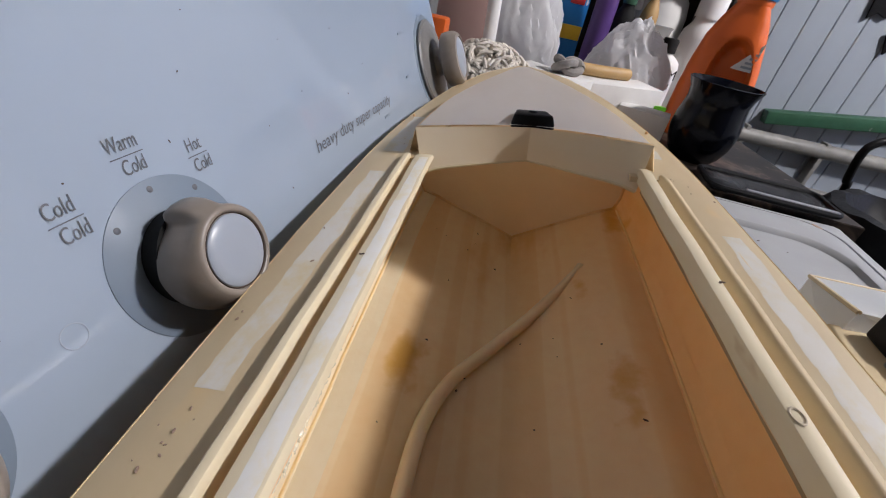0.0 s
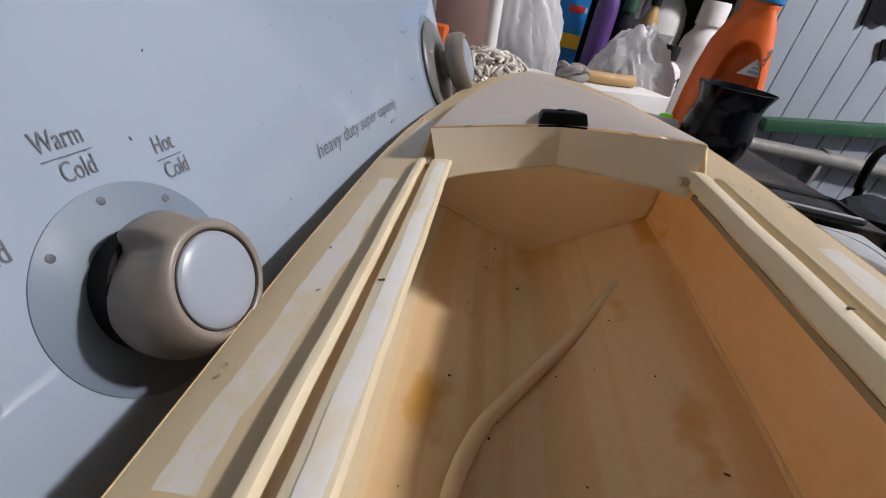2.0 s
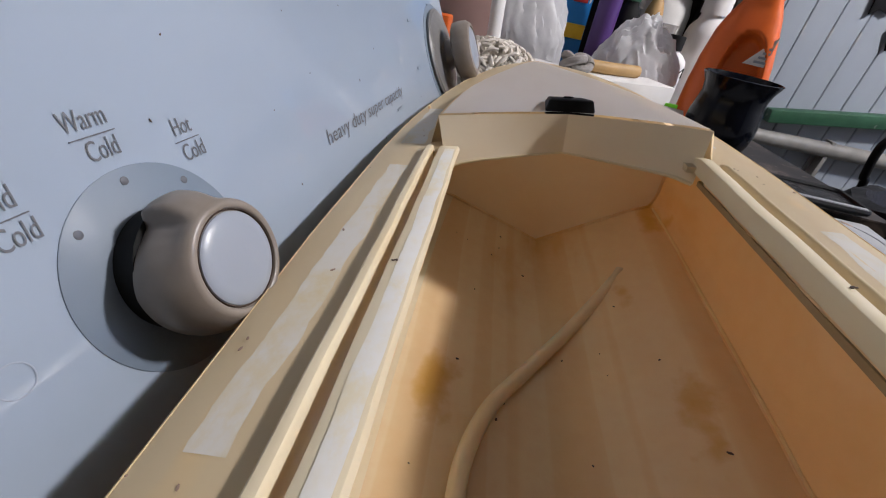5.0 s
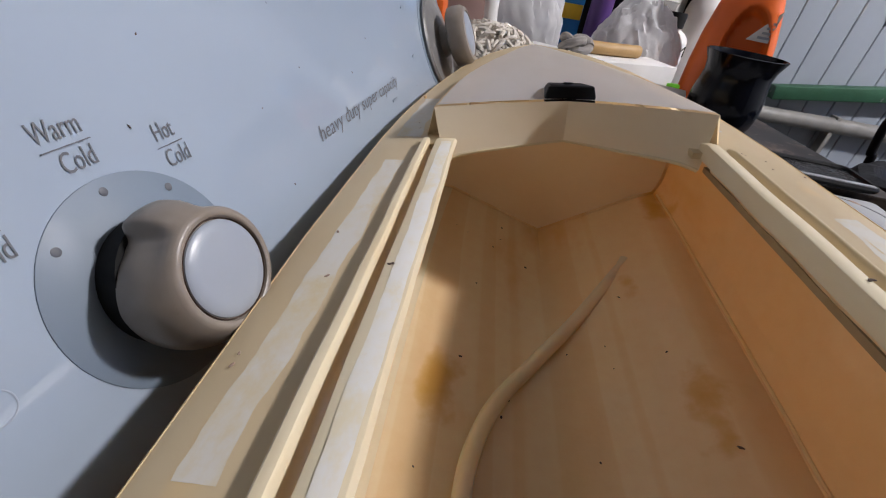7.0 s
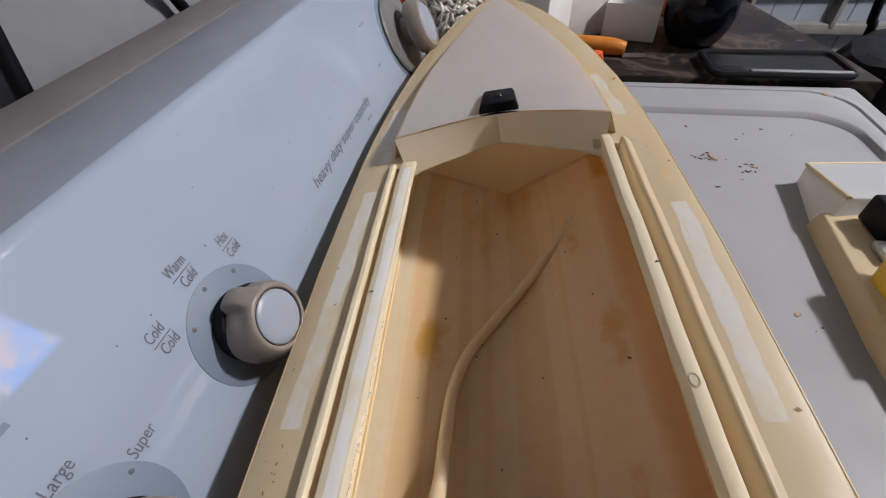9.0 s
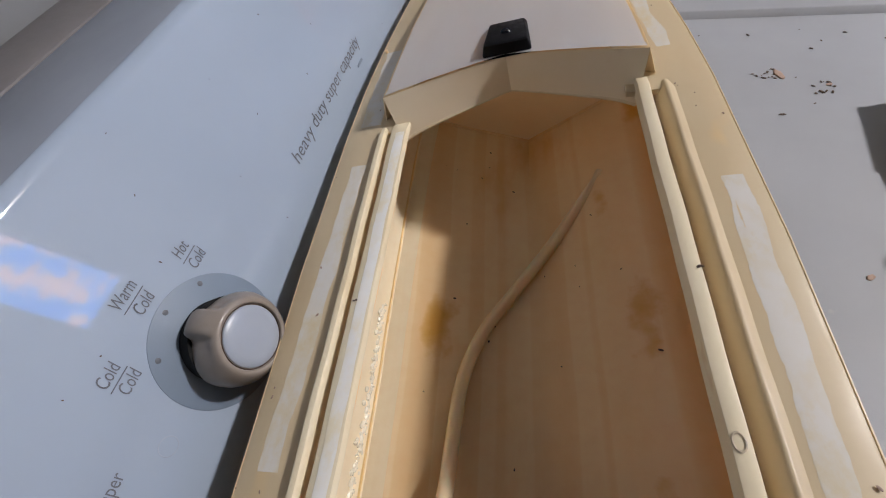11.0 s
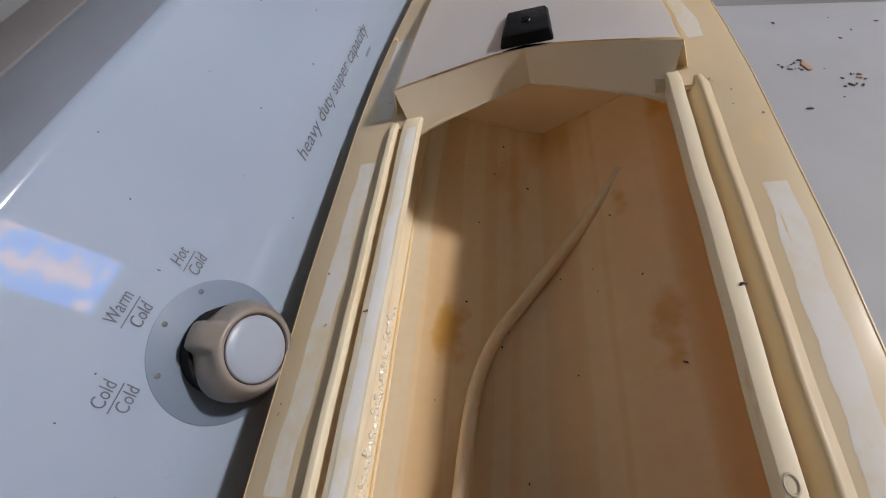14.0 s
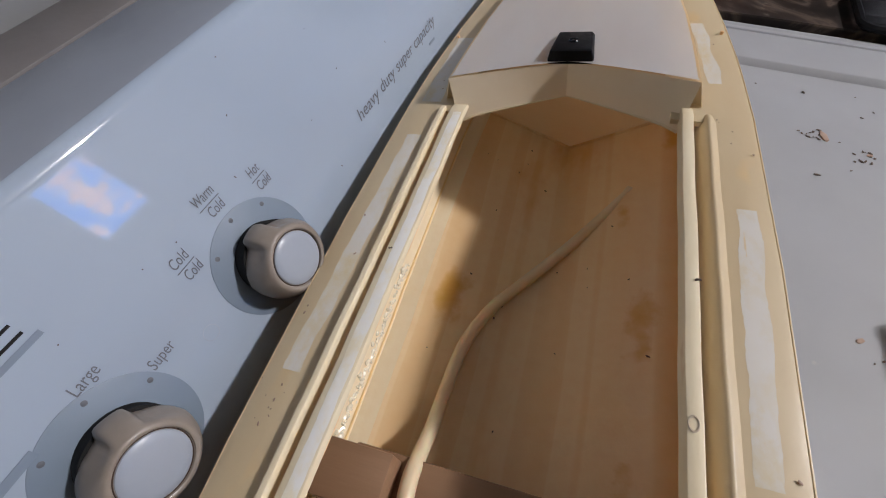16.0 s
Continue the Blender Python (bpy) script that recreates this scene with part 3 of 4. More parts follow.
lining = [full_section(y, -0.0015) for y in STATIONS if y < 0.13]
part("hull_lining", loft([row[7:-4] for row in lining]), RESIN, boat, "amber resin lining in lengthwise strips")
# left side faces the lamp, so its colour is lightened; right stays amber
part("side_lining", loft([row[:8] for row in lining]), LITRESIN, boat, "resin side lining, lamp light put into its paler colour")
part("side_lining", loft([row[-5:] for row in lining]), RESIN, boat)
rows = [full_section(y, 0.0015) for y in STATIONS]
part("hull", loft(rows, False), HULL, boat, "cream fibreglass hull")
bm = loft([[(x, y - 0.0, z) for x, y, z in full_section(-0.46, 0.0014)], [(x * 0.1, -0.461, -0.05 + z * 0.1) for x, y, z in full_section(-0.46, 0.0014)]])
part("transom", bm, GEL, boat)
# pale lines added along the chines, painting light that glows through the seam
for s in (-1, 1):
    seam = []
    for k in range(60):
        y = 0.082 - 0.0055 * k
        seam.append((s * (along(y, BEAM) * 0.925 * 0.975 - 0.0012), y, along(y, CHINEZ) + 0.0012))
    part("seam", pipe(seam, 0.0009, 6), SEAMGLOW, boat, "pale line painting the glow through the chine seam")
# keel batten on which the hull rests
part("keel_batten", box(-0.006, 0.006, -0.40, 0.12, -0.1240, -0.1075, 0.002), WOOD, boat)

# front bulkhead inside
sec = full_section(0.088, 0.0002)
bm = bmesh.new()
top = [(0.070, -0.0058), (-0.070, -0.0058)]
ring = [(x, z) for x, y, z in sec] + top
va = [bm.verts.new((x, 0.0865, z)) for x, z in ring]
vb = [bm.verts.new((x, 0.0895, z)) for x, z in ring]
bm.faces.new(va), bm.faces.new(vb)
for i in range(len(va)):
    j = (i + 1) % len(va)
    bm.faces.new((va[i], va[j], vb[j], vb[i]))
part("bulkhead", bm, PLY, boat, "resin coated front bulkhead", smooth=False)
# bead of resin round the bulkhead's foot
part("fillet", pipe([(x * 0.975, 0.0864, z + 0.0022) for x, y, z in sec], 0.0011, 8), RESIN, boat)

# side decks with the double rails round the cockpit
RAIL = {-1: (0.0592, 0.0690, 0.0727, 0.0762, 0.0004, -0.0033), 1: (0.0645, 0.0702, 0.0735, 0.0800, 0.0020, 0.0000)}
AFT = -0.42

for s in (-1, 1):
    i0, i1, o0, o1, yi, yo = RAIL[s]
    ys = [y for y in STATIONS if y <= 0.395] + [0.4005]
    rows = []
    for y in ys:
        b, sh = along(y, BEAM), along(y, SHEER)
        inn = o1 - 0.0015 if y < -0.005 else min(0.060, b * 0.62)
        rows.append([(s * x, y, z) for x, z in ((inn, sh - 0.0025), (inn, sh + 0.0006), (inn + (b - inn) * 0.5, sh + 0.0008), (b - 0.001, sh + 0.0004), (b + 0.0022, sh - 0.0006), (b + 0.0026, sh - 0.0022), (b + 0.001, sh - 0.0040))])
    part("side_deck", loft(rows, True, True, True), GEL, boat, "cream side deck with tape residue")

    def rail(x0, x1, ytop, z0, z1, material, name, lean=0.0):
        n = 60
        rr = []
        for i in range(n + 1):
            y = AFT + (ytop - AFT) * i / n
            w = 0.00014 * math.sin(y * 61 + x0 * 900) + 0.0001 * math.sin(y * 143 + s)
            z = z1 + 0.00012 * math.sin(y * 95 + x1 * 500)
            a, b = x0 + w, x1 + w
            c = 0.0006
            drop = 0.0016 if i == n else 0.0
            rr.append([(s * px, y, pz) for px, pz in ((a - lean, z0), (a, z - c - drop), (a + 0.4 * c, z - 0.25 * c - drop), (a + c, z - drop), (b - c, z - drop), (b - 0.4 * c, z - 0.25 * c - drop), (b, z - c - drop), (b, z0))])
        return part(name, loft(rr, True, True, True), material, boat)

    rr = []
    for i in range(61):
        y = AFT + (yo - AFT) * i / 60
        w = 0.00012 * math.sin(y * 61 + s) + 0.0001 * math.sin(y * 143)
        d = 0.0014 if i == 60 else 0.0
        if s < 0:
            sec_r = ((o0, -0.0130), (o0, -0.0001), (o0 + 0.0005, 0.0006), (o0 + 0.0014, 0.0008), (o1 - 0.0007, 0.0007), (o1 - 0.0001, 0.0001), (o1 + 0.0002, -0.0020), (o1 + 0.0006, -0.0050))
        else:
            sec_r = ((o0, -0.0130), (o0 + 0.0016, -0.0050), (o0 + 0.0034, -0.0018), (o0 + 0.0042, -0.0010), (o0 + 0.0050, -0.0008), (o0 + 0.0058, -0.0011), (o1 + 0.0022, -0.0031), (o1 + 0.0022, -0.0060))
        rr.append([(s * (px + w), y, pz - d) for px, pz in sec_r])
    part("outer_rail", loft(rr, True, True, True), GELRAIL if s < 0 else GEL, boat)
    rail(i0, i1, yi, -0.0064 if s > 0 else -0.0036, 0.0013 if s > 0 else -0.0006, GELRAIL, "inner_rail", 0.0006)
    if s < 0:
        # white filler sanded flat along the ledge
        edge = [[], []]
        for i in range(121):
            y = AFT + (yi - 0.010 - AFT) * i / 120
            edge[0].append((-0.0604 + 0.0005 * noise.noise((y * 60, 3, 0)) + 0.0002 * noise.noise((y * 300, 1, 0)), y, -0.00045))
            edge[1].append((-0.0660 + 0.0007 * noise.noise((y * 45, 8, 0)) + 0.0003 * noise.noise((y * 300, 6, 0)), y, -0.00045))
        part("filler_strip", loft([edge[0], [(0.5 * (p[0] + q[0]), p[1], -0.0002) for p, q in zip(*edge)], edge[1]]), LEDGE, boat, "white sanded filler strip")
    part("channel", box(*sorted((s * (i1 - 0.001), s * (o0 + 0.001))), AFT, yo, -0.0150, -0.0122), GROOVE, boat, "dark tan groove between the rails")
    # resin joint line under the inner rail
    part("joint", pipe([(s * (i0 + 0.0012 + 0.0004 * math.sin(y * 130)), y, -0.0071 if s > 0 else -0.0044) for y in [AFT + 0.0122 * k for k in range(34)]], 0.0013, 6), RESIN, boat)
part("aft_deck", box(-0.088, 0.088, -0.455, AFT + 0.004, -0.006, 0.001, 0.002), GEL, boat)

# raised foredeck with its turned-down front lip
FW = [(0.0065, 0.0716), (0.04, 0.0706), (0.09, 0.0675), (0.13, 0.0630), (0.17, 0.0565), (0.22, 0.0470), (0.28, 0.0335), (0.34, 0.0200), (0.385, 0.0060)]


def deck_z(y):
    return 0.0125 - 0.0262 * max(0.0, (y - 0.0065)) / 0.394


NX = 17
rows, rows_w = [], []
ycols = [0.0, 0.012, 0.03, 0.05, 0.07, 0.09, 0.11, 0.13, 0.15, 0.17, 0.19, 0.22, 0.25, 0.28, 0.31, 0.34, 0.365, 0.385]
for k, y in enumerate(ycols):
    row = []
    for i in range(-NX // 2 + 1, NX // 2 + 1):
        t = i / (NX // 2)
        bow = (1 - abs(t) ** 1.12) * 0.0165
        yy = 0.0065 + bow if k == 0 else max(y, 0.0065 + bow + 0.002 * k) if k < 4 else y
        w = along(yy, FW)
        crown = 0.0016 * (1 - t * t) * min(1.0, w / 0.05)
        row.append((t * w, yy, deck_z(yy) + crown))
    rows.append(row)
full = []
for row in rows:
    y = row[-1][1]
    b, sh, w = along(y, BEAM), along(y, SHEER), row[-1][0]
    edge = min(w + 0.0042, b - 0.0005)
    full.append([(-edge, row[0][1], sh + 0.0002)] + row + [(edge, y, sh + 0.0002)])
rim_bm = loft([r[:4] for r in full])
part("foredeck", loft([r[-4:] for r in full], bm=rim_bm), FOREDECK, boat, "cream margin of the foredeck")
# dull white primer field on the foredeck, a hair proud
inner = [[(x * (0.975 if k else 0.985), y + (0.0012 if k == 0 else 0), z + 0.0008 + 0.00012 * (1 - (2 * j / (NX - 1) - 1) ** 2)) for j, (x, y, z) in enumerate(row)] for k, row in enumerate(rows)]
part("primer_field", loft(inner), WHITEDECK, boat, "dull white primer")
lip_t = [(x, y, z) for x, y, z in rows[0]]
lip_b = [(t * 0.0655, 0.0222 * (1 - abs(t) ** 1.12) - 0.0035 * abs(t), -0.0086 - 0.0025 * abs(t) - 0.0022 * max(0, abs(t) - 0.85) / 0.15) for t in [i / (NX // 2) for i in range(-NX // 2 + 1, NX // 2 + 1)]]
lip_m = [tuple(0.5 * (a + b) for a, b in zip(p, q)) for p, q in zip(lip_t, lip_b)]
back_b = [(x, y + 0.0028, z + 0.0004) for x, y, z in lip_b]
back_t = [(x * 0.985, y + 0.0030, z - 0.0012) for x, y, z in lip_t]
part("coaming", loft([lip_t, lip_m, lip_b, back_b, back_t]), COAMING, boat, "cream turned-down front coaming").data.set_sharp_from_angle(angle=radians(16))
part("coaming_edge", pipe([(x, y + 0.0012, z) for x, y, z in lip_b], 0.0013, 8), GELRAIL, boat)
for s in (-1, 1):
    low = [(s * 0.0700, 0.0120, -0.0100), (s * 0.0780, 0.0080, -0.0080), (s * 0.0775, 0.0350, -0.0080), (s * 0.0660, 0.0300, -0.0124)]
    mid = [(s * 0.0702, 0.0110, 0.0000), (s * 0.0756, 0.0080, -0.0034), (s * 0.0752, 0.0350, -0.0034), (s * 0.0690, 0.0320, 0.0000)]
    top = [(s * 0.0714, 0.0090, 0.0118), (s * 0.0719, 0.0090, 0.0118), (s * 0.0712, 0.0330, 0.0100), (s * 0.0690, 0.0320, 0.0100)]
    part("coaming_cheek", loft([low, mid, top], True, True, True), GEL, boat)

# black hatch-catch block on the foredeck
def wedge_ring(hw0, hw1, y0, y1, z0, z1):
    """Rounded outline, wider and higher at y0 than at y1."""
    out = []
    for x, y, _ in rounded_rect(-1, 1, 0, 1, 0.08, 0, 3):
        hw = hw0 + (hw1 - hw0) * y
        out.append((0.0008 + hw * x, y0 + (y1 - y0) * y, z0 + (z1 - z0) * y))
    return out


rows = [wedge_ring(0.0139, 0.0115, 0.0242, 0.0585, 0.0122, 0.0090), wedge_ring(0.0138, 0.0114, 0.0243, 0.0584, 0.0150, 0.0125),
        wedge_ring(0.0124, 0.0103, 0.0249, 0.0562, 0.0199, 0.0150), wedge_ring(0.0116, 0.0096, 0.0256, 0.0553, 0.0204, 0.0155)]
catch = part("catch_block", loft(rows, True, True, True), BLACK, boat, "black plastic catch block with a screw hole")
part("screw", put_on(lathe([(0.0005, 0.0003), (0.0018, 0.0003), (0.0026, 0.0008), (0.0032, 0.0)], 24), Matrix.Translation((0.0008, 0.0400, 0.0182)) @ Matrix.Rotation(radians(-9.4), 4, "X")), GLAZE, catch, "countersunk dark screw")


# strips of masking residue on the side decks
def deck_top(s, x, y):
    bm_, sh = along(y, BEAM), along(y, SHEER)
    inn = RAIL[s][3] - 0.0015 if y < -0.005 else min(0.060, bm_ * 0.62)
    m_ = inn + (bm_ - inn) * 0.5
    x = abs(x)
    if x < m_:
        return sh + 0.0006 + 0.0002 * (x - inn) / (m_ - inn)
    return sh + 0.0008 - 0.0004 * (x - m_) / (bm_ - 0.001 - m_)


def residue(x0, x1, y0, y1, z, wav, skew=0.0):
    n, rng = 60, random.Random(int(wav * 1000))
    rows = [[], []]
    for i in range(n + 1):
        y = y0 + (y1 - y0) * i / n
        rows[0].append((x0 + skew * i / n + 0.0016 * noise.noise((y * 60, wav, 0)) + rng.uniform(-1, 1) * 0.0002, y, z))
        rows[1].append((x1 + skew * i / n + 0.0018 * noise.noise((y * 55, wav, 5)) + rng.uniform(-1, 1) * 0.0002, y, z))
    s = -1 if x0 < 0 else 1
    rows = [[(x, y, deck_top(s, x, y) + 0.00004) for x, y, _ in r] for r in rows]
    mid = [(0.5 * (p[0] + q[0]), p[1], deck_top(s, 0.5 * (p[0] + q[0]), p[1]) + 0.00008) for p, q in zip(*rows)]
    part("tape_residue", loft([rows[0], mid, rows[1]]), TAPE, boat, "patchy white tape residue")


residue(-0.0935, -0.0845, -0.188, -0.030, -0.00315, 1.1, 0.003)
residue(0.0848, 0.0938, -0.186, -0.068, -0.00315, 1.7, 0.0030)
residue(0.0795, 0.0875, 0.030, 0.100, -0.00315, 2.3, -0.008)
residue(-0.0930, -0.0800, 0.004, 0.085, -0.00315, 2.9, 0.004)

# wooden crossbar inside, towards the stern
part("crossbar", box(-0.0800, -0.0440, -0.2280, -0.2030, -0.0565, -0.0400, 0.0012), WOOD, boat, "raw wooden block")
part("crossbar_foot", box(-0.0700, 0.0780, -0.2260, -0.2000, -0.1000, -0.0565, 0.0012), WOOD, boat)

# milky tube lying in the bilge
tube_pts = [BOAT @ Vector(p) for p in smooth_line([(0.0520, 0.0240, -0.0890), (0.0434, 0.0120, -0.0935), (0.0140, -0.0280, -0.1010), (-0.0120, -0.0640, -0.1010), (-0.0300, -0.0930, -0.0965), (-0.0400, -0.1230, -0.0930), (-0.0420, -0.1530, -0.0880), (-0.0405, -0.1800, -0.0770), (-0.0385, -0.1970, -0.0620), (-0.0365, -0.2120, -0.0512), (-0.0330, -0.2320, -0.0512), (-0.0230, -0.2650, -0.0580), (-0.0150, -0.3200, -0.0800)], 8)]
single("plastic_tube", pipe(tube_pts, 0.0040, 12), TUBE, "milky cream plastic tube lying in the hull", "tube")

# ---- the hatch cover lying on the lid ----
cover = thing("hatch_cover", "cream fibreglass hatch cover with white sides on the lid", "hatch cover")


def slab(outline, z0, z1, inset, bev=0.002):
    """An upright slab on an outline, drawn in towards the top, with a softened rim."""
    cx, cy = sum(p[0] for p in outline) / len(outline), sum(p[1] for p in outline) / len(outline)

    def ring(k, z):
        return [(cx + (x - cx) * k, cy + (y - cy) * k, z) for x, y in outline]
    return loft([ring(1.0, z0), ring(1 - inset * 0.8, z1 - bev), ring(1 - inset - 0.008, z1 - bev * 0.3), ring(1 - inset - 0.02, z1)], True, True, True)


part("sill", slab([(0.352, 0.240), (0.338, 0.105), (0.335, -0.08), (0.500, -0.10), (0.520, 0.10), (0.500, 0.250)], 0.0, 0.020, 0.03), GEL, cover)
nose_low = [Vector(p) for p in ((0.352, 0.222, 0), (0.3705, 0.3095, 0), (0.472, 0.322, 0), (0.500, 0.250, 0))]
nose_top = [Vector(p) for p in ((0.3665, 0.236, 0.0355), (0.3675, 0.3065, 0.0235), (0.467, 0.318, 0.0235), (0.495, 0.250, 0.0355))]
nose_in = [p + (sum(nose_top, Vector()) / 4 - p) * 0.03 + Vector((0, 0, 0.0008)) for p in nose_top]
part("nose", loft([nose_low, nose_top, nose_in], True, True, True), WHITEDECK, cover, "dull white nose of the cover", smooth=False)
part("rim", pipe([nose_top[0], nose_top[1], nose_top[2]], 0.0022, 8), GEL, cover, "cream edge")
pad = thing("keypad", "small black electronic box with rows of buttons on the hatch cover", "electronic device")
part("case", box(0.376, 0.470, 0.196, 0.230, 0.021, 0.047, 0.003, 3), BLACK, pad)
for i in range(5):
    for j in range(2):
        part("button", box(0.383 + 0.016 * i, 0.393 + 0.016 * i, 0.1935, 0.1965, 0.026 + 0.010 * j, 0.032 + 0.010 * j, 0.001), DARK, pad)
single("bracket", box(0.368, 0.430, 0.172, 0.192, 0.021, 0.029, 0.002), STEEL, "bright bent metal bracket on the hatch cover", "bracket")
tub = thing("yellow_tub", "yellow plastic tub with green scraps on the hatch cover", "tub")
part("tub_body", slab([(0.352, 0.095), (0.352, 0.155), (0.425, 0.155), (0.425, 0.095)], 0.021, 0.044, -0.05), YELLOW, tub)
part("scrap", pipe(smooth_line([(0.356, 0.150, 0.045), (0.362, 0.162, 0.052), (0.375, 0.166, 0.050), (0.385, 0.155, 0.045)], 5), 0.004, 8), GREENP, tub, "dark green scrap")

# ---- table beyond the washer ----
table = thing("table", "table with a brown marbled laminate top", "table")
outline = [(-0.195, 0.566), (0.578, 0.566), (0.570, 0.640), (0.482, 1.150), (-0.195, 1.150)]
part("tabletop", loft([[(x, y, z) for x, y in outline] for z in (-0.030, -0.002)] + [[(x * 0.996 + 0.001, y * 0.997 + 0.0025, 0.0) for x, y in outline]], True, True, True), MARBLE, table, "brown marbled laminate top", smooth=False)
for x, y in ((-0.16, 0.60), (0.50, 0.60), (0.42, 1.10), (-0.16, 1.10)):
    part("leg", box(x - 0.02, x + 0.02, y - 0.02, y + 0.02, ZF, -0.030, 0.003), WOOD, table)

# black mug
prof = [(0.0005, 0.004), (0.026, 0.004), (0.029, 0.0), (0.033, 0.001), (0.042, 0.012), (0.050, 0.030), (0.0535, 0.050), (0.0525, 0.070), (0.0490, 0.088), (0.0475, 0.100), (0.0500, 0.113), (0.0560, 0.1255), (0.0572, 0.1280), (0.0558, 0.1285), (0.0480, 0.115), (0.0450, 0.100), (0.0460, 0.085), (0.0500, 0.060), (0.0450, 0.025), (0.0005, 0.012)]
mug = thing("mug", "glossy black pottery mug with a flared rim", "mug", Matrix.Translation((0.357, 0.705, 0)))
part("mug_body", lathe(prof, 64), GLAZE, mug)
part("handle", pipe(smooth_line([(0.030, 0.038, 0.098), (0.046, 0.058, 0.104), (0.056, 0.068, 0.082), (0.052, 0.062, 0.052), (0.034, 0.040, 0.034)], 6), 0.0062, 10), GLAZE, mug)


# orange detergent bottle with a pinched grip
def superring(hw, hd, cx, z, n=150, e=0.62):
    pts = []
    for i in range(n):
        a = 2 * math.pi * i / n
        c, s = math.cos(a), math.sin(a)
        pts.append(Vector((cx + hw * math.copysign(abs(c) ** e, c), hd * math.copysign(abs(s) ** e, s), z)))
    return pts


def bottle_rows():
    rows = []
    for k in range(106):
        z = 0.262 * k / 105
        hw = along(z, [(0, 0.060), (0.006, 0.066), (0.03, 0.069), (0.10, 0.069), (0.15, 0.063), (0.20, 0.053), (0.235, 0.041), (0.255, 0.031), (0.262, 0.028)])
        hd = along(z, [(0, 0.038), (0.006, 0.043), (0.12, 0.045), (0.20, 0.040), (0.245, 0.030), (0.262, 0.028)])
        cx = along(z, [(0, 0.0), (0.10, 0.0), (0.20, -0.006), (0.262, -0.004)])
        row = superring(hw, hd, cx, z)
        for p in row:
            u, w = (p.x - 0.012 + (z - 0.13) * 0.10) / 0.036, (z - 0.118) / 0.082
            d = u * u + w * w
            if p.y < 0 and d < 1.25:
                q = min(1.0, (1.25 - d) / 0.55)
                p.y += 0.026 * q * q * (3 - 2 * q)
        rows.append(row)
    return rows


BOTTLE = Matrix.Translation((0.396, 0.862, 0)) @ Matrix.Rotation(radians(-20), 4, "Z") @ Matrix.Diagonal((0.95, 0.95, 0.92, 1))
bottle = thing("detergent_bottle", "big orange detergent bottle with a pinched grip", "bottle", BOTTLE)
body = part("bottle_body", loft(bottle_rows(), True, True, True), ORANGE, bottle)
part("collar", lathe([(0.030, 0.2605), (0.031, 0.263), (0.031, 0.270), (0.029, 0.273)], 40, Matrix.Translation((-0.004, 0, 0))), ORANGE, bottle)
part("cap", lathe([(0.033, 0.272), (0.034, 0.275), (0.033, 0.318), (0.030, 0.322), (0.0005, 0.322)], 40, Matrix.Translation((-0.004, 0, 0))), BLUE, bottle, "dark blue screw cap")
bm = bmesh.new()
tri = [(0.008, -0.0300, 0.152), (0.044, -0.0335, 0.152), (0.046, -0.0300, 0.205)]
va = [bm.verts.new(p) for p in tri] + [bm.verts.new((x, y + 0.001, z)) for x, y, z in tri]
bm.faces.new(va[:3]), bm.faces.new(va[3:])
for i in range(3):
    bm.faces.new((va[i], va[(i + 1) % 3], va[3 + (i + 1) % 3], va[3 + i]))
lab = part("label", bm, LABEL, bottle, "white three-cornered paper label", smooth=False)
for k in range(4):
    part("print", box(0.024 + 0.004 * k, 0.0435, -0.0345, -0.0336, 0.157 + 0.008 * k, 0.161 + 0.008 * k), CAP, lab, smooth=False)


def round_bottle(name, x, y, r, h, material, label, capmat, neck=0.4, labelled=None):
    b = thing(name, label, "bottle", Matrix.Translation((x, y, 0)))
    hb = h * 0.80
    part("bottle_body", lathe([(r * 0.9, 0), (r, 0.004), (r, hb * 0.80), (r * 0.93, hb * 0.88), (r * 0.65, hb * 0.96), (r * neck, hb), (r * neck, hb * 1.03)], 36), material, b)
    part("cap", lathe([(r * neck * 1.15, hb * 1.02), (r * neck * 1.15, h * 0.98), (r * neck * 1.05, h), (0.0005, h)], 28), capmat, b)
    if labelled:
        lb = part("label", lathe([(r * 1.006, hb * 0.12), (r * 1.01, hb * 0.13), (r * 1.01, hb * 0.74), (r * 1.006, hb * 0.75)], 36, cap=False), LABEL, b, "printed white label")
        for k, (z, w) in enumerate(labelled):
            part("print", box(-w / 2, w / 2, -r * 1.035, -r * 0.99, hb * z, hb * z + 0.006 + 0.006 * (k == 1)), INK, lb, smooth=False)
    return b


white_bottle = round_bottle("white_bottle", 0.325, 1.03, 0.036, 0.155, CARD, "white plastic bottle with a dark printed label", DARK, 0.4, [(0.62, 0.034), (0.46, 0.046), (0.34, 0.030), (0.24, 0.040)])
round_bottle("tall_white_bottle", 0.392, 1.090, 0.042, 0.250, CARD, "tall white plastic bottle with faint pink print", CARD, 0.6)
round_bottle("purple_bottle", 0.166, 1.035, 0.024, 0.300, PURPLE, "tall dark purple plastic bottle", PURPLE, 0.45)
round_bottle("amber_bottle", 0.270, 1.090, 0.020, 0.270, OCHRE, "slim brown glass bottle with a dark cap", DARK, 0.45)

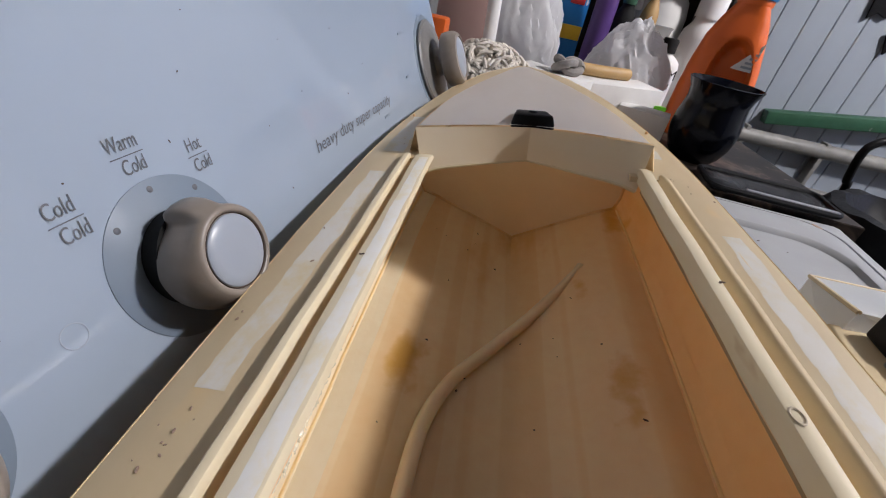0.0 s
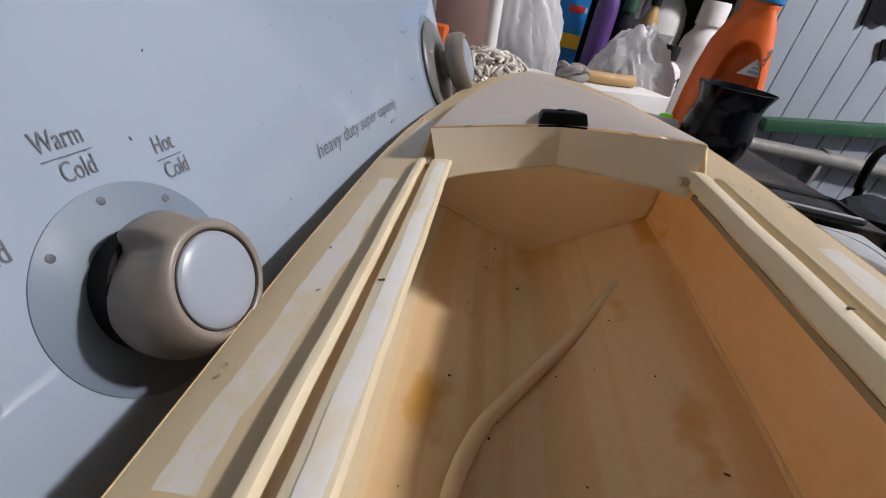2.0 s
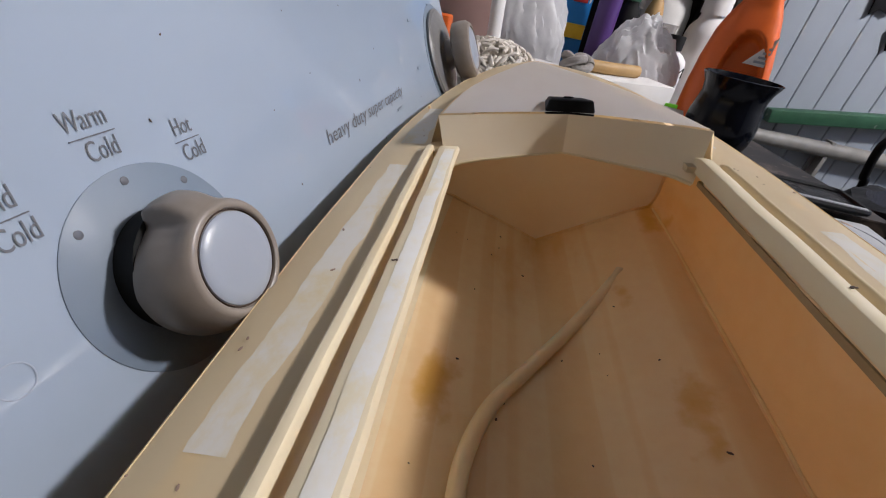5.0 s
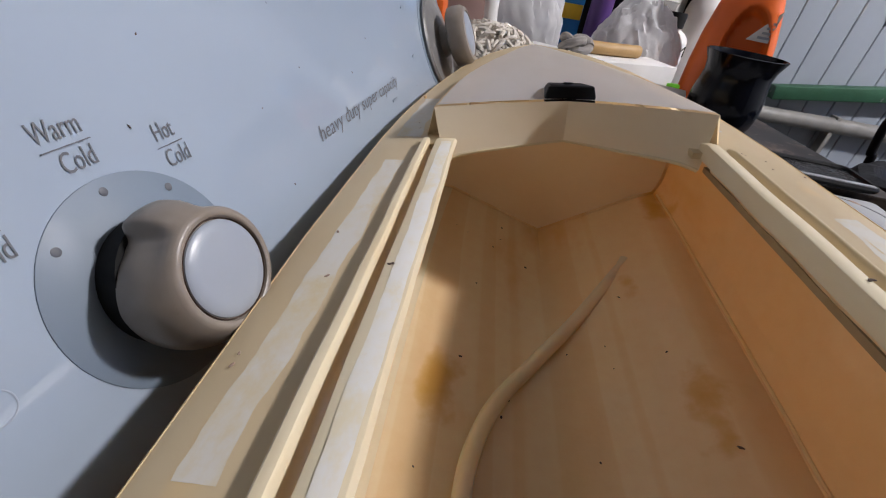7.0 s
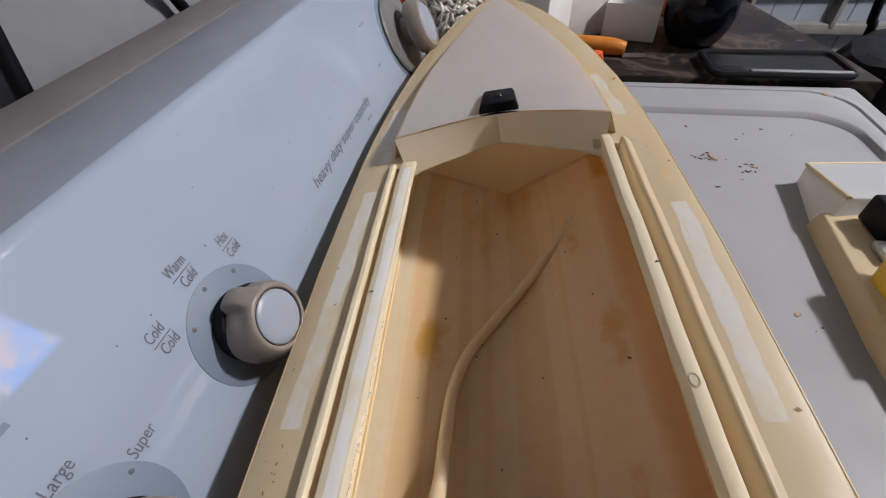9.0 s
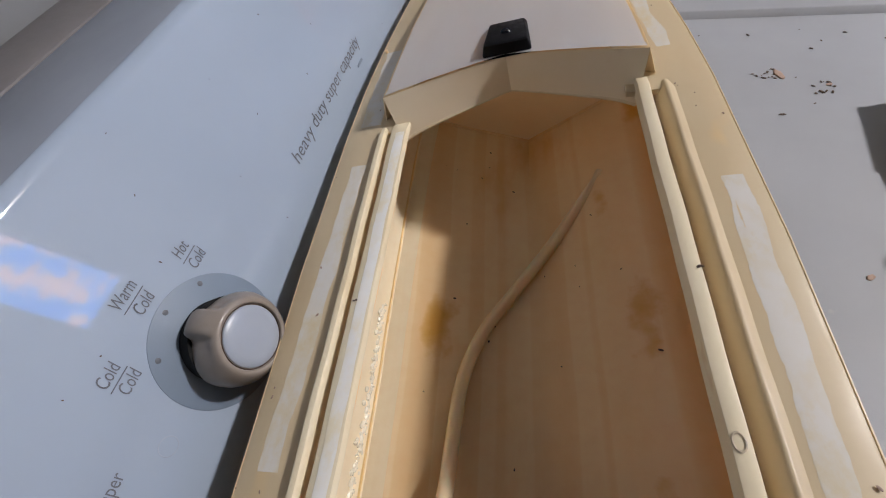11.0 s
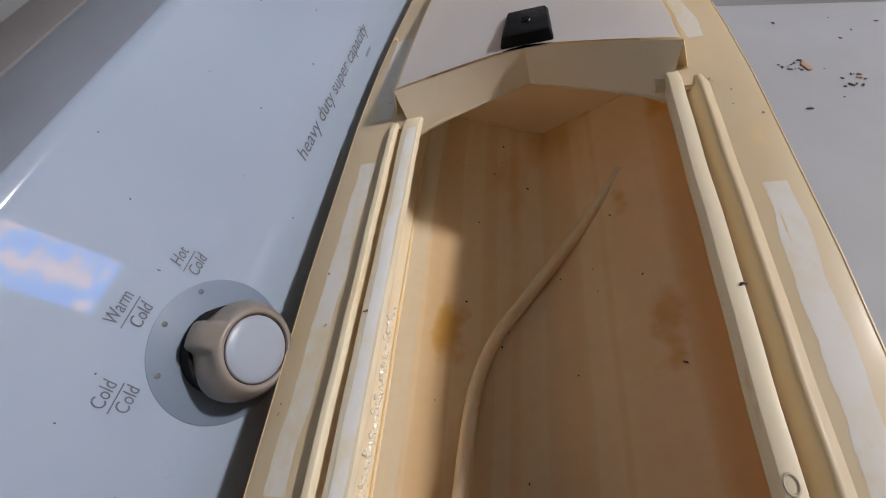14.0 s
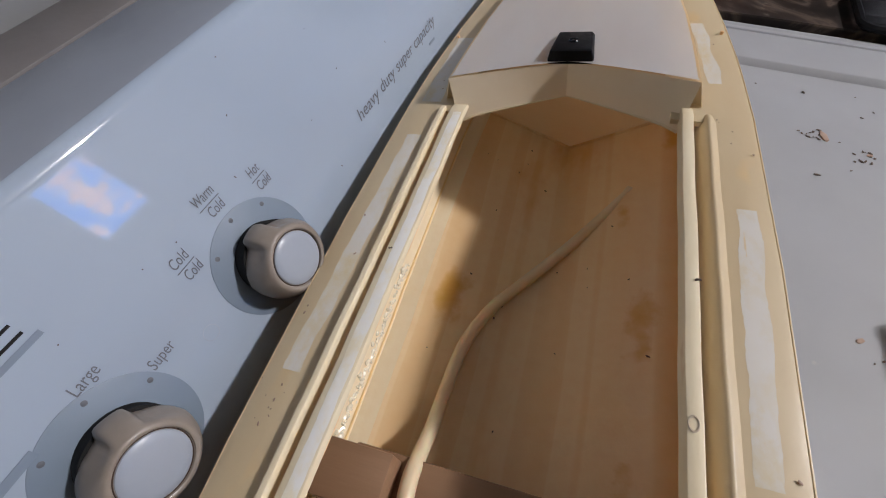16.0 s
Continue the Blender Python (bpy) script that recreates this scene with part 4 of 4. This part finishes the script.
lab_m = Matrix.Rotation(radians(18), 4, "Z") @ Matrix.Translation((0, -0.0372, 0.086)) @ Matrix.Rotation(radians(90), 4, "X")
part("lettering", put_on(lettering("OM", 0.030, 0.9), lab_m), DARK, white_bottle, "dark printed capitals", smooth=False)
jug = thing("white_jug", "white plastic jug with a moulded handle on the shelf", "jug", Matrix.Translation((0.330, 1.290, 0.040)))
part("jug_body", lathe([(0.060, 0), (0.066, 0.004), (0.066, 0.150), (0.058, 0.185), (0.036, 0.215), (0.026, 0.225), (0.026, 0.240)], 40), CARD, jug)
part("cap", lathe([(0.030, 0.238), (0.030, 0.262), (0.028, 0.265), (0.0005, 0.265)], 28), BLUE, jug, "dark blue screw cap")
part("handle", pipe(smooth_line([(-0.020, -0.018, 0.222), (-0.048, -0.030, 0.222), (-0.066, -0.036, 0.190), (-0.064, -0.030, 0.150)], 6), 0.010, 10), CARD, jug)
round_bottle("black_bottle", 0.215, 1.060, 0.026, 0.245, DARK, "slim black plastic bottle behind the bags", GREENP, 0.5)
round_bottle("small_white_bottle", 0.045, 1.035, 0.030, 0.235, CARD, "white round plastic bottle behind the carrier bag", CARD, 0.5)

pouch = thing("cleaner_pouch", "blue glass cleaner refill pouch with a red and white badge", "pouch")
part("pouch_body", slab([(0.060, 1.065), (0.135, 1.075), (0.130, 1.125), (0.058, 1.118)], 0.0, 0.285, 0.12, 0.006), BLUE, pouch)
part("badge", put_on(lathe([(0.030, 0), (0.030, 0.002), (0.0005, 0.003)], 36), Matrix.Translation((0.100, 1.0775, 0.185)) @ Matrix.Rotation(radians(90), 4, "X") @ Matrix.Diagonal((1, 0.55, 1, 1))), LABEL, pouch, "white oval badge")
part("badge_bar", box(0.080, 0.122, 1.0705, 1.0745, 0.178, 0.192, 0.001), RED, pouch)
part("band", box(0.064, 0.132, 1.0665, 1.0715, 0.105, 0.135, 0.001), YELLOW, pouch)

# shelf unit added behind the bottles; its dark colour paints the shadowy background
cab = thing("shelf_unit", "wooden shelf unit behind the table, coloured dark in place of shade", "shelf unit")
part("side", box(-0.190, -0.165, 1.180, 1.480, ZF, 0.62, 0.003), SHADEWOOD, cab)
part("side", box(0.455, 0.480, 1.180, 1.480, ZF, 0.62, 0.003), SHADEWOOD, cab)
part("back", box(-0.165, 0.455, 1.465, 1.480, ZF, 0.62), SHADEWOOD, cab)
for z in (-0.88, -0.30, 0.02, 0.30, 0.60):
    part("shelf", box(-0.165, 0.455, 1.185, 1.465, z, z + 0.020, 0.002), SHADEWOOD, cab)

# clear box with odds and ends behind the bags
tubc = thing("clear_box", "clear plastic storage box with dark odds and ends", "storage box")
part("shell", loft([rounded_rect(0.190, 0.330, 1.100, 1.145, 0.012, 0.001), rounded_rect(0.186, 0.334, 1.096, 1.148, 0.012, 0.165), rounded_rect(0.183, 0.337, 1.093, 1.1495, 0.012, 0.170)], True, True), MILKY, tubc)
part("contents", slab([(0.198, 1.106), (0.322, 1.106), (0.322, 1.140), (0.198, 1.140)], 0.003, 0.120, 0.05), DARK, tubc)


def bag(x, y, rx, ry, h, seed, label, knot=0.0, lean=0.0):
    """A thin crumpled carrier bag standing on the table."""
    bm = bmesh.new()
    bmesh.ops.create_icosphere(bm, subdivisions=5, radius=1)
    off = Vector((seed * 3.1, seed * 1.7, seed))
    for v in bm.verts:
        p = v.co.copy()
        t = (p.z + 1) / 2
        k = 1.05 - 0.55 * t ** 1.6 + knot * (t > 0.93)
        q = Vector((p.x * rx * k, p.y * ry * k, h * t))
        crease = abs(noise.noise(p * 1.6 + off)) * 0.30 + abs(noise.noise(Vector((p.x * 6, p.y * 6, p.z * 2)) + off)) * 0.17 + 0.06 * abs(noise.noise(p * 14 + off))
        q.x *= 1.12 - crease
        q.y *= 1.12 - crease
        q.z = max(0.0, q.z * (1.08 - 0.6 * crease * t))
        v.co = q + Vector((x + lean * t, y, 0))
    return single("plastic_bag", bm, BAG, label, "plastic bag", group="carrier bags on the table")


bag(0.005, 0.915, 0.112, 0.062, 0.280, 1.3, "crumpled translucent white carrier bag standing upright", lean=-0.045)
bag(0.232, 0.895, 0.092, 0.050, 0.180, 4.7, "small knotted translucent carrier bag with an orange packet inside")
single("orange_packet", slab([(0.215, 0.880), (0.285, 0.875), (0.290, 0.910), (0.220, 0.915)], 0.0, 0.060, 0.1, 0.006), ORANGE, "orange packet inside a thin carrier bag", "packet")


# white cartons and small tools between the bow and the mug
def carton(x, y, z0, sx, sy, sz, turn, label):
    bm = box(-sx / 2, sx / 2, -sy / 2, sy / 2, 0, sz, 0.0012, 2)
    bmesh.ops.transform(bm, matrix=pose(x, y, z0, 0, 0, turn), verts=bm.verts)
    return single("carton", bm, CARD, label, "carton", group="white cartons by the bow")


carton(0.190, 0.770, 0.0, 0.200, 0.075, 0.082, 32, "long plain white carton lying flat")
carton(0.262, 0.735, 0.0, 0.086, 0.050, 0.056, -14, "small plain white carton with worn corners")
carton(0.080, 0.700, 0.0, 0.130, 0.090, 0.085, -28, "open white foam tray with a raised rim")
knife = thing("utility_knife", "utility knife with an orange handle on the table", "knife")
part("handle", pipe(smooth_line([(0.150, 0.672, 0.012), (0.185, 0.656, 0.0125), (0.225, 0.646, 0.0122), (0.243, 0.642, 0.011)], 5), 0.0118, 14, taper=lambda t: 0.85 + 0.3 * math.sin(math.pi * t)), mat("orange_grip", (0.60, 0.20, 0.02), rough=0.4, scale=30), knife)
part("blade", box(0.240, 0.275, 0.630, 0.646, 0.001, 0.003), STEEL, knife)
single("orange_clip", lathe([(0.010, 0), (0.012, 0.004), (0.009, 0.016), (0.0005, 0.018)], 8, Matrix.Translation((0.196, 0.612, 0))), mat("bright_orange", (0.85, 0.14, 0.03), rough=0.4, scale=30), "small bright orange plastic clip", "clip")
single("tool_handle", pipe(smooth_line([(0.120, 0.760, 0.0925), (0.165, 0.775, 0.0925), (0.205, 0.798, 0.0925), (0.225, 0.812, 0.0925)], 5), 0.0105, 12), OCHRE, "worn ochre tool handle lying on a carton", "tool")
single("lime_clip", slab([(0.286, 0.785), (0.310, 0.787), (0.308, 0.796), (0.287, 0.795)], 0.0, 0.056, 0.05), LIME, "lime green plastic clip box", "clip")
# knotted grey rope on the foam tray
knot_pts = []
for i in range(90):
    a = 2 * math.pi * i / 90
    r = 0.017 + 0.007 * math.cos(3 * a)
    knot_pts.append((0.106 + r * math.cos(2 * a), 0.710 + r * 0.8 * math.sin(2 * a), 0.099 + 0.008 * math.sin(3 * a)))
rope = pipe(knot_pts, 0.0068, 9)
pipe(smooth_line([(0.120, 0.715, 0.094), (0.128, 0.735, 0.0915), (0.122, 0.748, 0.0915), (0.110, 0.752, 0.0915)], 6), 0.0062, 9, rope)
single("rope", rope, ROPE, "knotted grey rope on a white foam tray", "rope")

# string mop head beyond the bow
mop = thing("mop", "grey cotton string mop with a white pole", "mop")
rng = random.Random(5)
bm = bmesh.new()
for i in range(620):
    a, u = rng.uniform(0, 2 * math.pi), rng.uniform(0.02, 1.0)
    s = math.sqrt(1 - u * u)
    n = Vector((s * math.cos(a), s * math.sin(a), u))
    base = Vector((-0.026 + 0.078 * n.x, 0.690 + 0.066 * n.y, 0.038 + 0.060 * n.z))
    side = n.cross(Vector((rng.uniform(-1, 1), rng.uniform(-1, 1), rng.uniform(-1, 1)))).normalized()
    l = rng.uniform(0.014, 0.026)
    pts = [base, base + n * l * 0.25 + side * l * 0.25, base + n * l * 0.42 + side * l * 0.7, base + n * l * 0.30 + side * l * 1.1]
    pts = [Vector((p.x, p.y, max(0.004, p.z))) for p in pts]
    pipe(smooth_line(pts, 2), rng.uniform(0.0026, 0.0036), 6, bm)
tagged(part("mop_head", bm, COTTON, mop, "twisted grey cotton strings"), kind="stuff")
core = bmesh.new()
bmesh.ops.create_icosphere(core, subdivisions=3, radius=1, matrix=Matrix.Translation((-0.026, 0.69, 0.038)) @ Matrix.Diagonal((0.078, 0.066, 0.060, 1)))
part("core", core, COTTON, mop)
part("pole", pipe([(-0.035, 0.735, 0.060), (-0.055, 0.790, 0.300), (-0.085, 0.860, 0.640)], 0.0120, 16), CARD, mop, "white painted pole")
single("pink_board", put_on(box(-0.055, 0.055, -0.006, 0.006, 0, 0.62, 0.004), Matrix.Translation((-0.115, 0.862, 0)) @ Matrix.Rotation(radians(-4), 4, "X")), PINK, "dusty pink flat board standing upright on the table", "board")
single("orange_box", box(-0.150, -0.110, 0.690, 0.730, 0, 0.128, 0.004), ORANGE, "small bright orange box on the table", "box")
single("dark_tray", loft([rounded_rect(-0.110, 0.030, 0.580, 0.640, 0.01, 0.0), rounded_rect(-0.115, 0.035, 0.574, 0.646, 0.01, 0.028), rounded_rect(-0.111, 0.031, 0.578, 0.642, 0.01, 0.028), rounded_rect(-0.107, 0.027, 0.583, 0.637, 0.01, 0.006)], True, True, True), BLACK, "low black plastic tray with a worn rim", "tray")

# clear black-rimmed tray across the joint of washer and table
tray = thing("clear_tray", "clear plastic tray with a black rim beside the mug", "tray")
rim = [Vector(p) for p in rounded_rect(0.352, 0.536, 0.556, 0.640, 0.014, 0.0095, 6)]
part("rim", pipe(rim + rim[:2], 0.0046, 8), BLACK, tray, "black rubber rim")
part("pane", box(0.354, 0.534, 0.558, 0.638, 0.0075, 0.0095), CLEAR, tray, "clear scuffed pane")
part("corner_block", box(0.352, 0.392, 0.560, 0.580, 0.0055, 0.0135, 0.002), BLACK, tray)
part("strip", box(0.400, 0.530, 0.556, 0.564, 0.0120, 0.0150, 0.001), STEEL, tray, "shiny strip")

# ---- beyond the washer's front corner ----
bin_ = thing("waste_bin", "black plastic waste bin lined with a black bag", "bin", Matrix.Translation((0.735, 0.660, ZF)))
part("bin_body", lathe([(0.10, 0.0), (0.105, 0.004), (0.135, 0.86), (0.140, 0.865), (0.137, 0.870), (0.10, 0.5), (0.0005, 0.1)], 40), BLACK, bin_)
bm = lathe([(0.138, 0.80), (0.146, 0.84), (0.150, 0.885), (0.140, 0.915), (0.118, 0.920), (0.10, 0.88), (0.07, 0.86)], 60, cap=False)
for v in bm.verts:
    v.co += Vector((noise.noise(v.co * 22), noise.noise(v.co * 22 + Vector((7, 0, 0))), noise.noise(v.co * 18 + Vector((0, 9, 0))))) * 0.012
part("bag_rim", bm, BLACK, bin_, "crumpled black bag rim")
single("arched_hose", pipe(smooth_line([(0.735, 0.845, -0.915), (0.722, 0.840, -0.40), (0.702, 0.835, -0.048), (0.692, 0.835, 0.0), (0.685, 0.835, 0.045), (0.691, 0.836, 0.068), (0.722, 0.842, 0.082), (0.80, 0.86, 0.075), (0.90, 0.89, 0.0), (0.95, 0.91, -0.30), (0.955, 0.915, -0.915)], 6), 0.0075, 10), BLACK, "stiff black hose arching up from the floor", "hose")

# things on the board wall
single("green_beam", put_on(box(-0.02, 0.95, -0.022, 0.022, -0.021, 0.021, 0.004), pose(0.850, 1.574, -0.030, 0, -9, 0)), GREENP, "chipped dark green painted beam against the board wall", "beam")
wp = thing("wall_pipe", "dirty white pipe along the board wall", "pipe")
part("pipe_run", pipe([(0.55, 1.570, -0.108), (1.1, 1.570, -0.098), (1.75, 1.570, -0.088)], 0.024, 18), PIPE, wp)
for x in (0.80, 1.06, 1.40):
    part("bracket", box(x - 0.007, x + 0.007, 1.556, 1.600, -0.240, -0.070, 0.002), PIPE, wp)
part("ledge", box(0.50, 1.80, 1.560, 1.600, -0.262, -0.232, 0.003), PIPE, wp)


def saw(m, length, height, teeth):
    n = teeth * 2
    top = [(length * i / n, height) for i in range(n + 1)]
    low = [(length * i / n, (0.014 if i % 2 else 0.0) + 0.022 * (i / n)) for i in range(n + 1)]
    rows = [[(x, y, z) for x, z in line] for y in (-0.004, 0.004) for line in ((low, top) if y < 0 else (top, low))]
    rows.append(rows[0])
    return single("hand_saw", put_on(loft(rows), m), BLACK, "black toothed blade hung on the board wall", "saw", group="blades on the wall", smooth=False)


saw(pose(0.945, 1.585, 0.285, 0, -8, 0), 0.42, 0.12, 9)
saw(pose(1.045, 1.585, 0.205, 0, -22, 0), 0.34, 0.06, 8)

# ---- behind the console ----
single("black_rod", pipe([(-0.203, -0.120, ZF), (-0.203, 0.0922, 0.175), (-0.203, 0.140, 0.42)], 0.0050, 10), BLACK, "black rod leaning on the wall behind the washer", "rod")
single("black_hose", pipe(smooth_line([(-0.203, 0.320, ZF), (-0.203, 0.318, -0.20), (-0.203, 0.310, 0.060), (-0.203, 0.2513, 0.1793), (-0.203, 0.2314, 0.2049), (-0.203, 0.150, 0.31)], 5), 0.0050, 10), BLACK, "stiff black hose rising behind the washer", "hose")
bm = bmesh.new()
bmesh.ops.create_icosphere(bm, subdivisions=4, radius=1)
for v in bm.verts:
    p = v.co.copy()
    f = 1 + 0.35 * noise.noise(p * 2.3 + Vector((2, 5, 1)))
    v.co = Vector((-0.203 + 0.010 * p.x * f, 0.375 + 0.055 * p.y * f, -0.36 + 0.56 * (p.z if p.z > 0 else p.z) * f))
single("rag", bm, COTTON, "grey rag bundle stuffed behind the washer", "rag")


# ---- dirt ----
def crumbs(name, places, size, material, label, up, seed):
    """Loose flakes of dirt on a surface: one object of kind stuff."""
    rng = random.Random(seed)
    bm = bmesh.new()
    for p in places:
        s = size * rng.uniform(0.5, 1.25)
        q = up.to_track_quat("Z", "Y").to_matrix().to_4x4() @ Matrix.Rotation(rng.uniform(0, 6.28), 4, "Z")
        bmesh.ops.create_icosphere(bm, subdivisions=1, radius=1, matrix=Matrix.Translation(p) @ q @ Matrix.Diagonal((s * rng.uniform(0.8, 1.9), s * 0.7, s * 0.35, 1)))
    return single(name, bm, material, label, "dirt", kind="stuff")


rng = random.Random(23)
Z = Vector((0, 0, 1))
lid_spots = [(0.293 + rng.gauss(0, 0.009), 0.352 + rng.gauss(0, 0.006), 0.0006) for _ in range(16)] + [(0.334 + rng.gauss(0, 0.007), 0.330 + rng.gauss(0, 0.010), 0.0006) for _ in range(10)]
lid_spots += [(0.287, 0.417, 0.0006), (0.290, 0.293, 0.0006), (0.318, 0.308, 0.0006), (0.310, 0.116, 0.0006), (0.316, 0.120, 0.0006)]
lid_spots += [(rng.uniform(0.2, 0.45), rng.uniform(-0.05, 0.43), 0.0006) for _ in range(14)]
crumbs("crumbs", lid_spots, 0.0014, CRUMB, "dark brown crumbs scattered on the lid", Z, 3)
crumbs("stains", [(0.3035, 0.131, 0.0003), (0.336, 0.335, 0.0003), (0.300, 0.350, 0.0003)] + [(rng.uniform(0.2, 0.50), rng.uniform(0.46, 0.51), 0.0042) for _ in range(10)], 0.0044, STAIN, "brown spots dried on the lid", Z, 4)
pn = Vector((0.9128, 0, 0.4078))
pts = []
for y, v in [(0.076, 0.1105), (0.054, 0.1950), (-0.038, 0.1560)] + [(rng.uniform(-0.12, 0.30), rng.uniform(0.10, 0.195)) for _ in range(15)]:
    q = P(v, 0.0002)
    pts.append((q.x, y, q.z))
crumbs("panel_specks", pts, 0.00045, CRUMB, "tiny dark specks on the control panel", pn, 6)
bz = (BOAT.to_3x3() @ Z).normalized()
pts = []
for _ in range(20):
    x, y = rng.uniform(-0.075, 0.075), rng.uniform(-0.19, 0.075)
    b, c, k = along(y, BEAM), along(y, CHINEZ), along(y, KEELZ)
    z = k + (c - k) * rise(abs(x) / (b * 0.925 * 0.97), y) + 0.0018
    pts.append(BOAT @ Vector((x, y, z)))
for x, y, z in ((-0.0091, 0.080, -0.1055), (0.0335, 0.0745, -0.0945), (0.0289, -0.0215, -0.1000), (-0.0629, -0.0413, -0.0870), (-0.009, -0.077, -0.1045), (0.0668, -0.1105, -0.0850), (0.0146, -0.1707, -0.1045)):
    pts.append(BOAT @ Vector((x, y, z)))
for x, y, z in ((-0.0670, -0.1191, -0.0004), (0.0692, -0.1137, 0.0015)):
    pts += [BOAT @ Vector((x + 0.0006 * k, y + 0.0002 * k, z)) for k in range(-1, 2)]
crumbs("hull_specks", pts, 0.0008, CRUMB, "dark specks lying in the hull", bz, 8)
pts = [BOAT @ Vector((sgn * rng.uniform(0.081, 0.099), rng.uniform(-0.24, 0.08), -0.0030)) for sgn in (-1, 1) for _ in range(9)]
crumbs("deck_specks", pts, 0.0006, STAIN, "brown specks on the boat's side decks", bz, 9)

# ---- boards of the north wall ----
board = bmesh.new()
box(-0.0385, 0.0385, Y1 - 0.004, Y1 + 0.0118, ZF, ZC - 0.001, 0.0025, 1, board)
board_me = mesh_of("board", board, BOARDS, smooth=False)
for i in range(36):
    ob = new("board", board_me)
    ob.parent = north
    ob.location = (X0 + 0.0392 + 0.0784 * i, 0, 0)

# ---- marks on the boat ----
rng = random.Random(31)
pts = [BOAT @ Vector((-0.090 + rng.gauss(0, 0.0035), -0.208 + rng.gauss(0, 0.008), -0.0031)) for _ in range(8)]
crumbs("deck_scratches", pts, 0.00055, STAIN, "brown scuffs on the boat's side deck", bz, 12)
part("ring_mark", put_on(lathe([(0.0014, 0.0), (0.0017, 0.0002), (0.0020, 0.0)], 28, cap=False), Matrix.Translation((0.0668, -0.1724, 0.0015)) @ Matrix.Diagonal((1, 1.5, 1, 1))), GLUE, boat, "dried glue ring")
# glossy dribble of resin along the left side of the hull, glints painted pale
rngd = random.Random(41)
bm = bmesh.new()
for i in range(240):
    y = -0.245 + 0.165 * i / 239
    b = along(y, BEAM)
    bmesh.ops.create_icosphere(bm, subdivisions=1, radius=1, matrix=Matrix.Translation((-b * 0.925 + 0.0014 + rngd.uniform(-0.0004, 0.0004), y, along(y, CHINEZ) + 0.0055 + rngd.gauss(0, 0.0020))) @ Matrix.Diagonal((0.0014, rngd.uniform(0.0010, 0.0022), rngd.uniform(0.0010, 0.0020), 1)))
part("resin_dribble", bm, WETRESIN, boat, "glossy dribble of resin, pale to carry its glints")
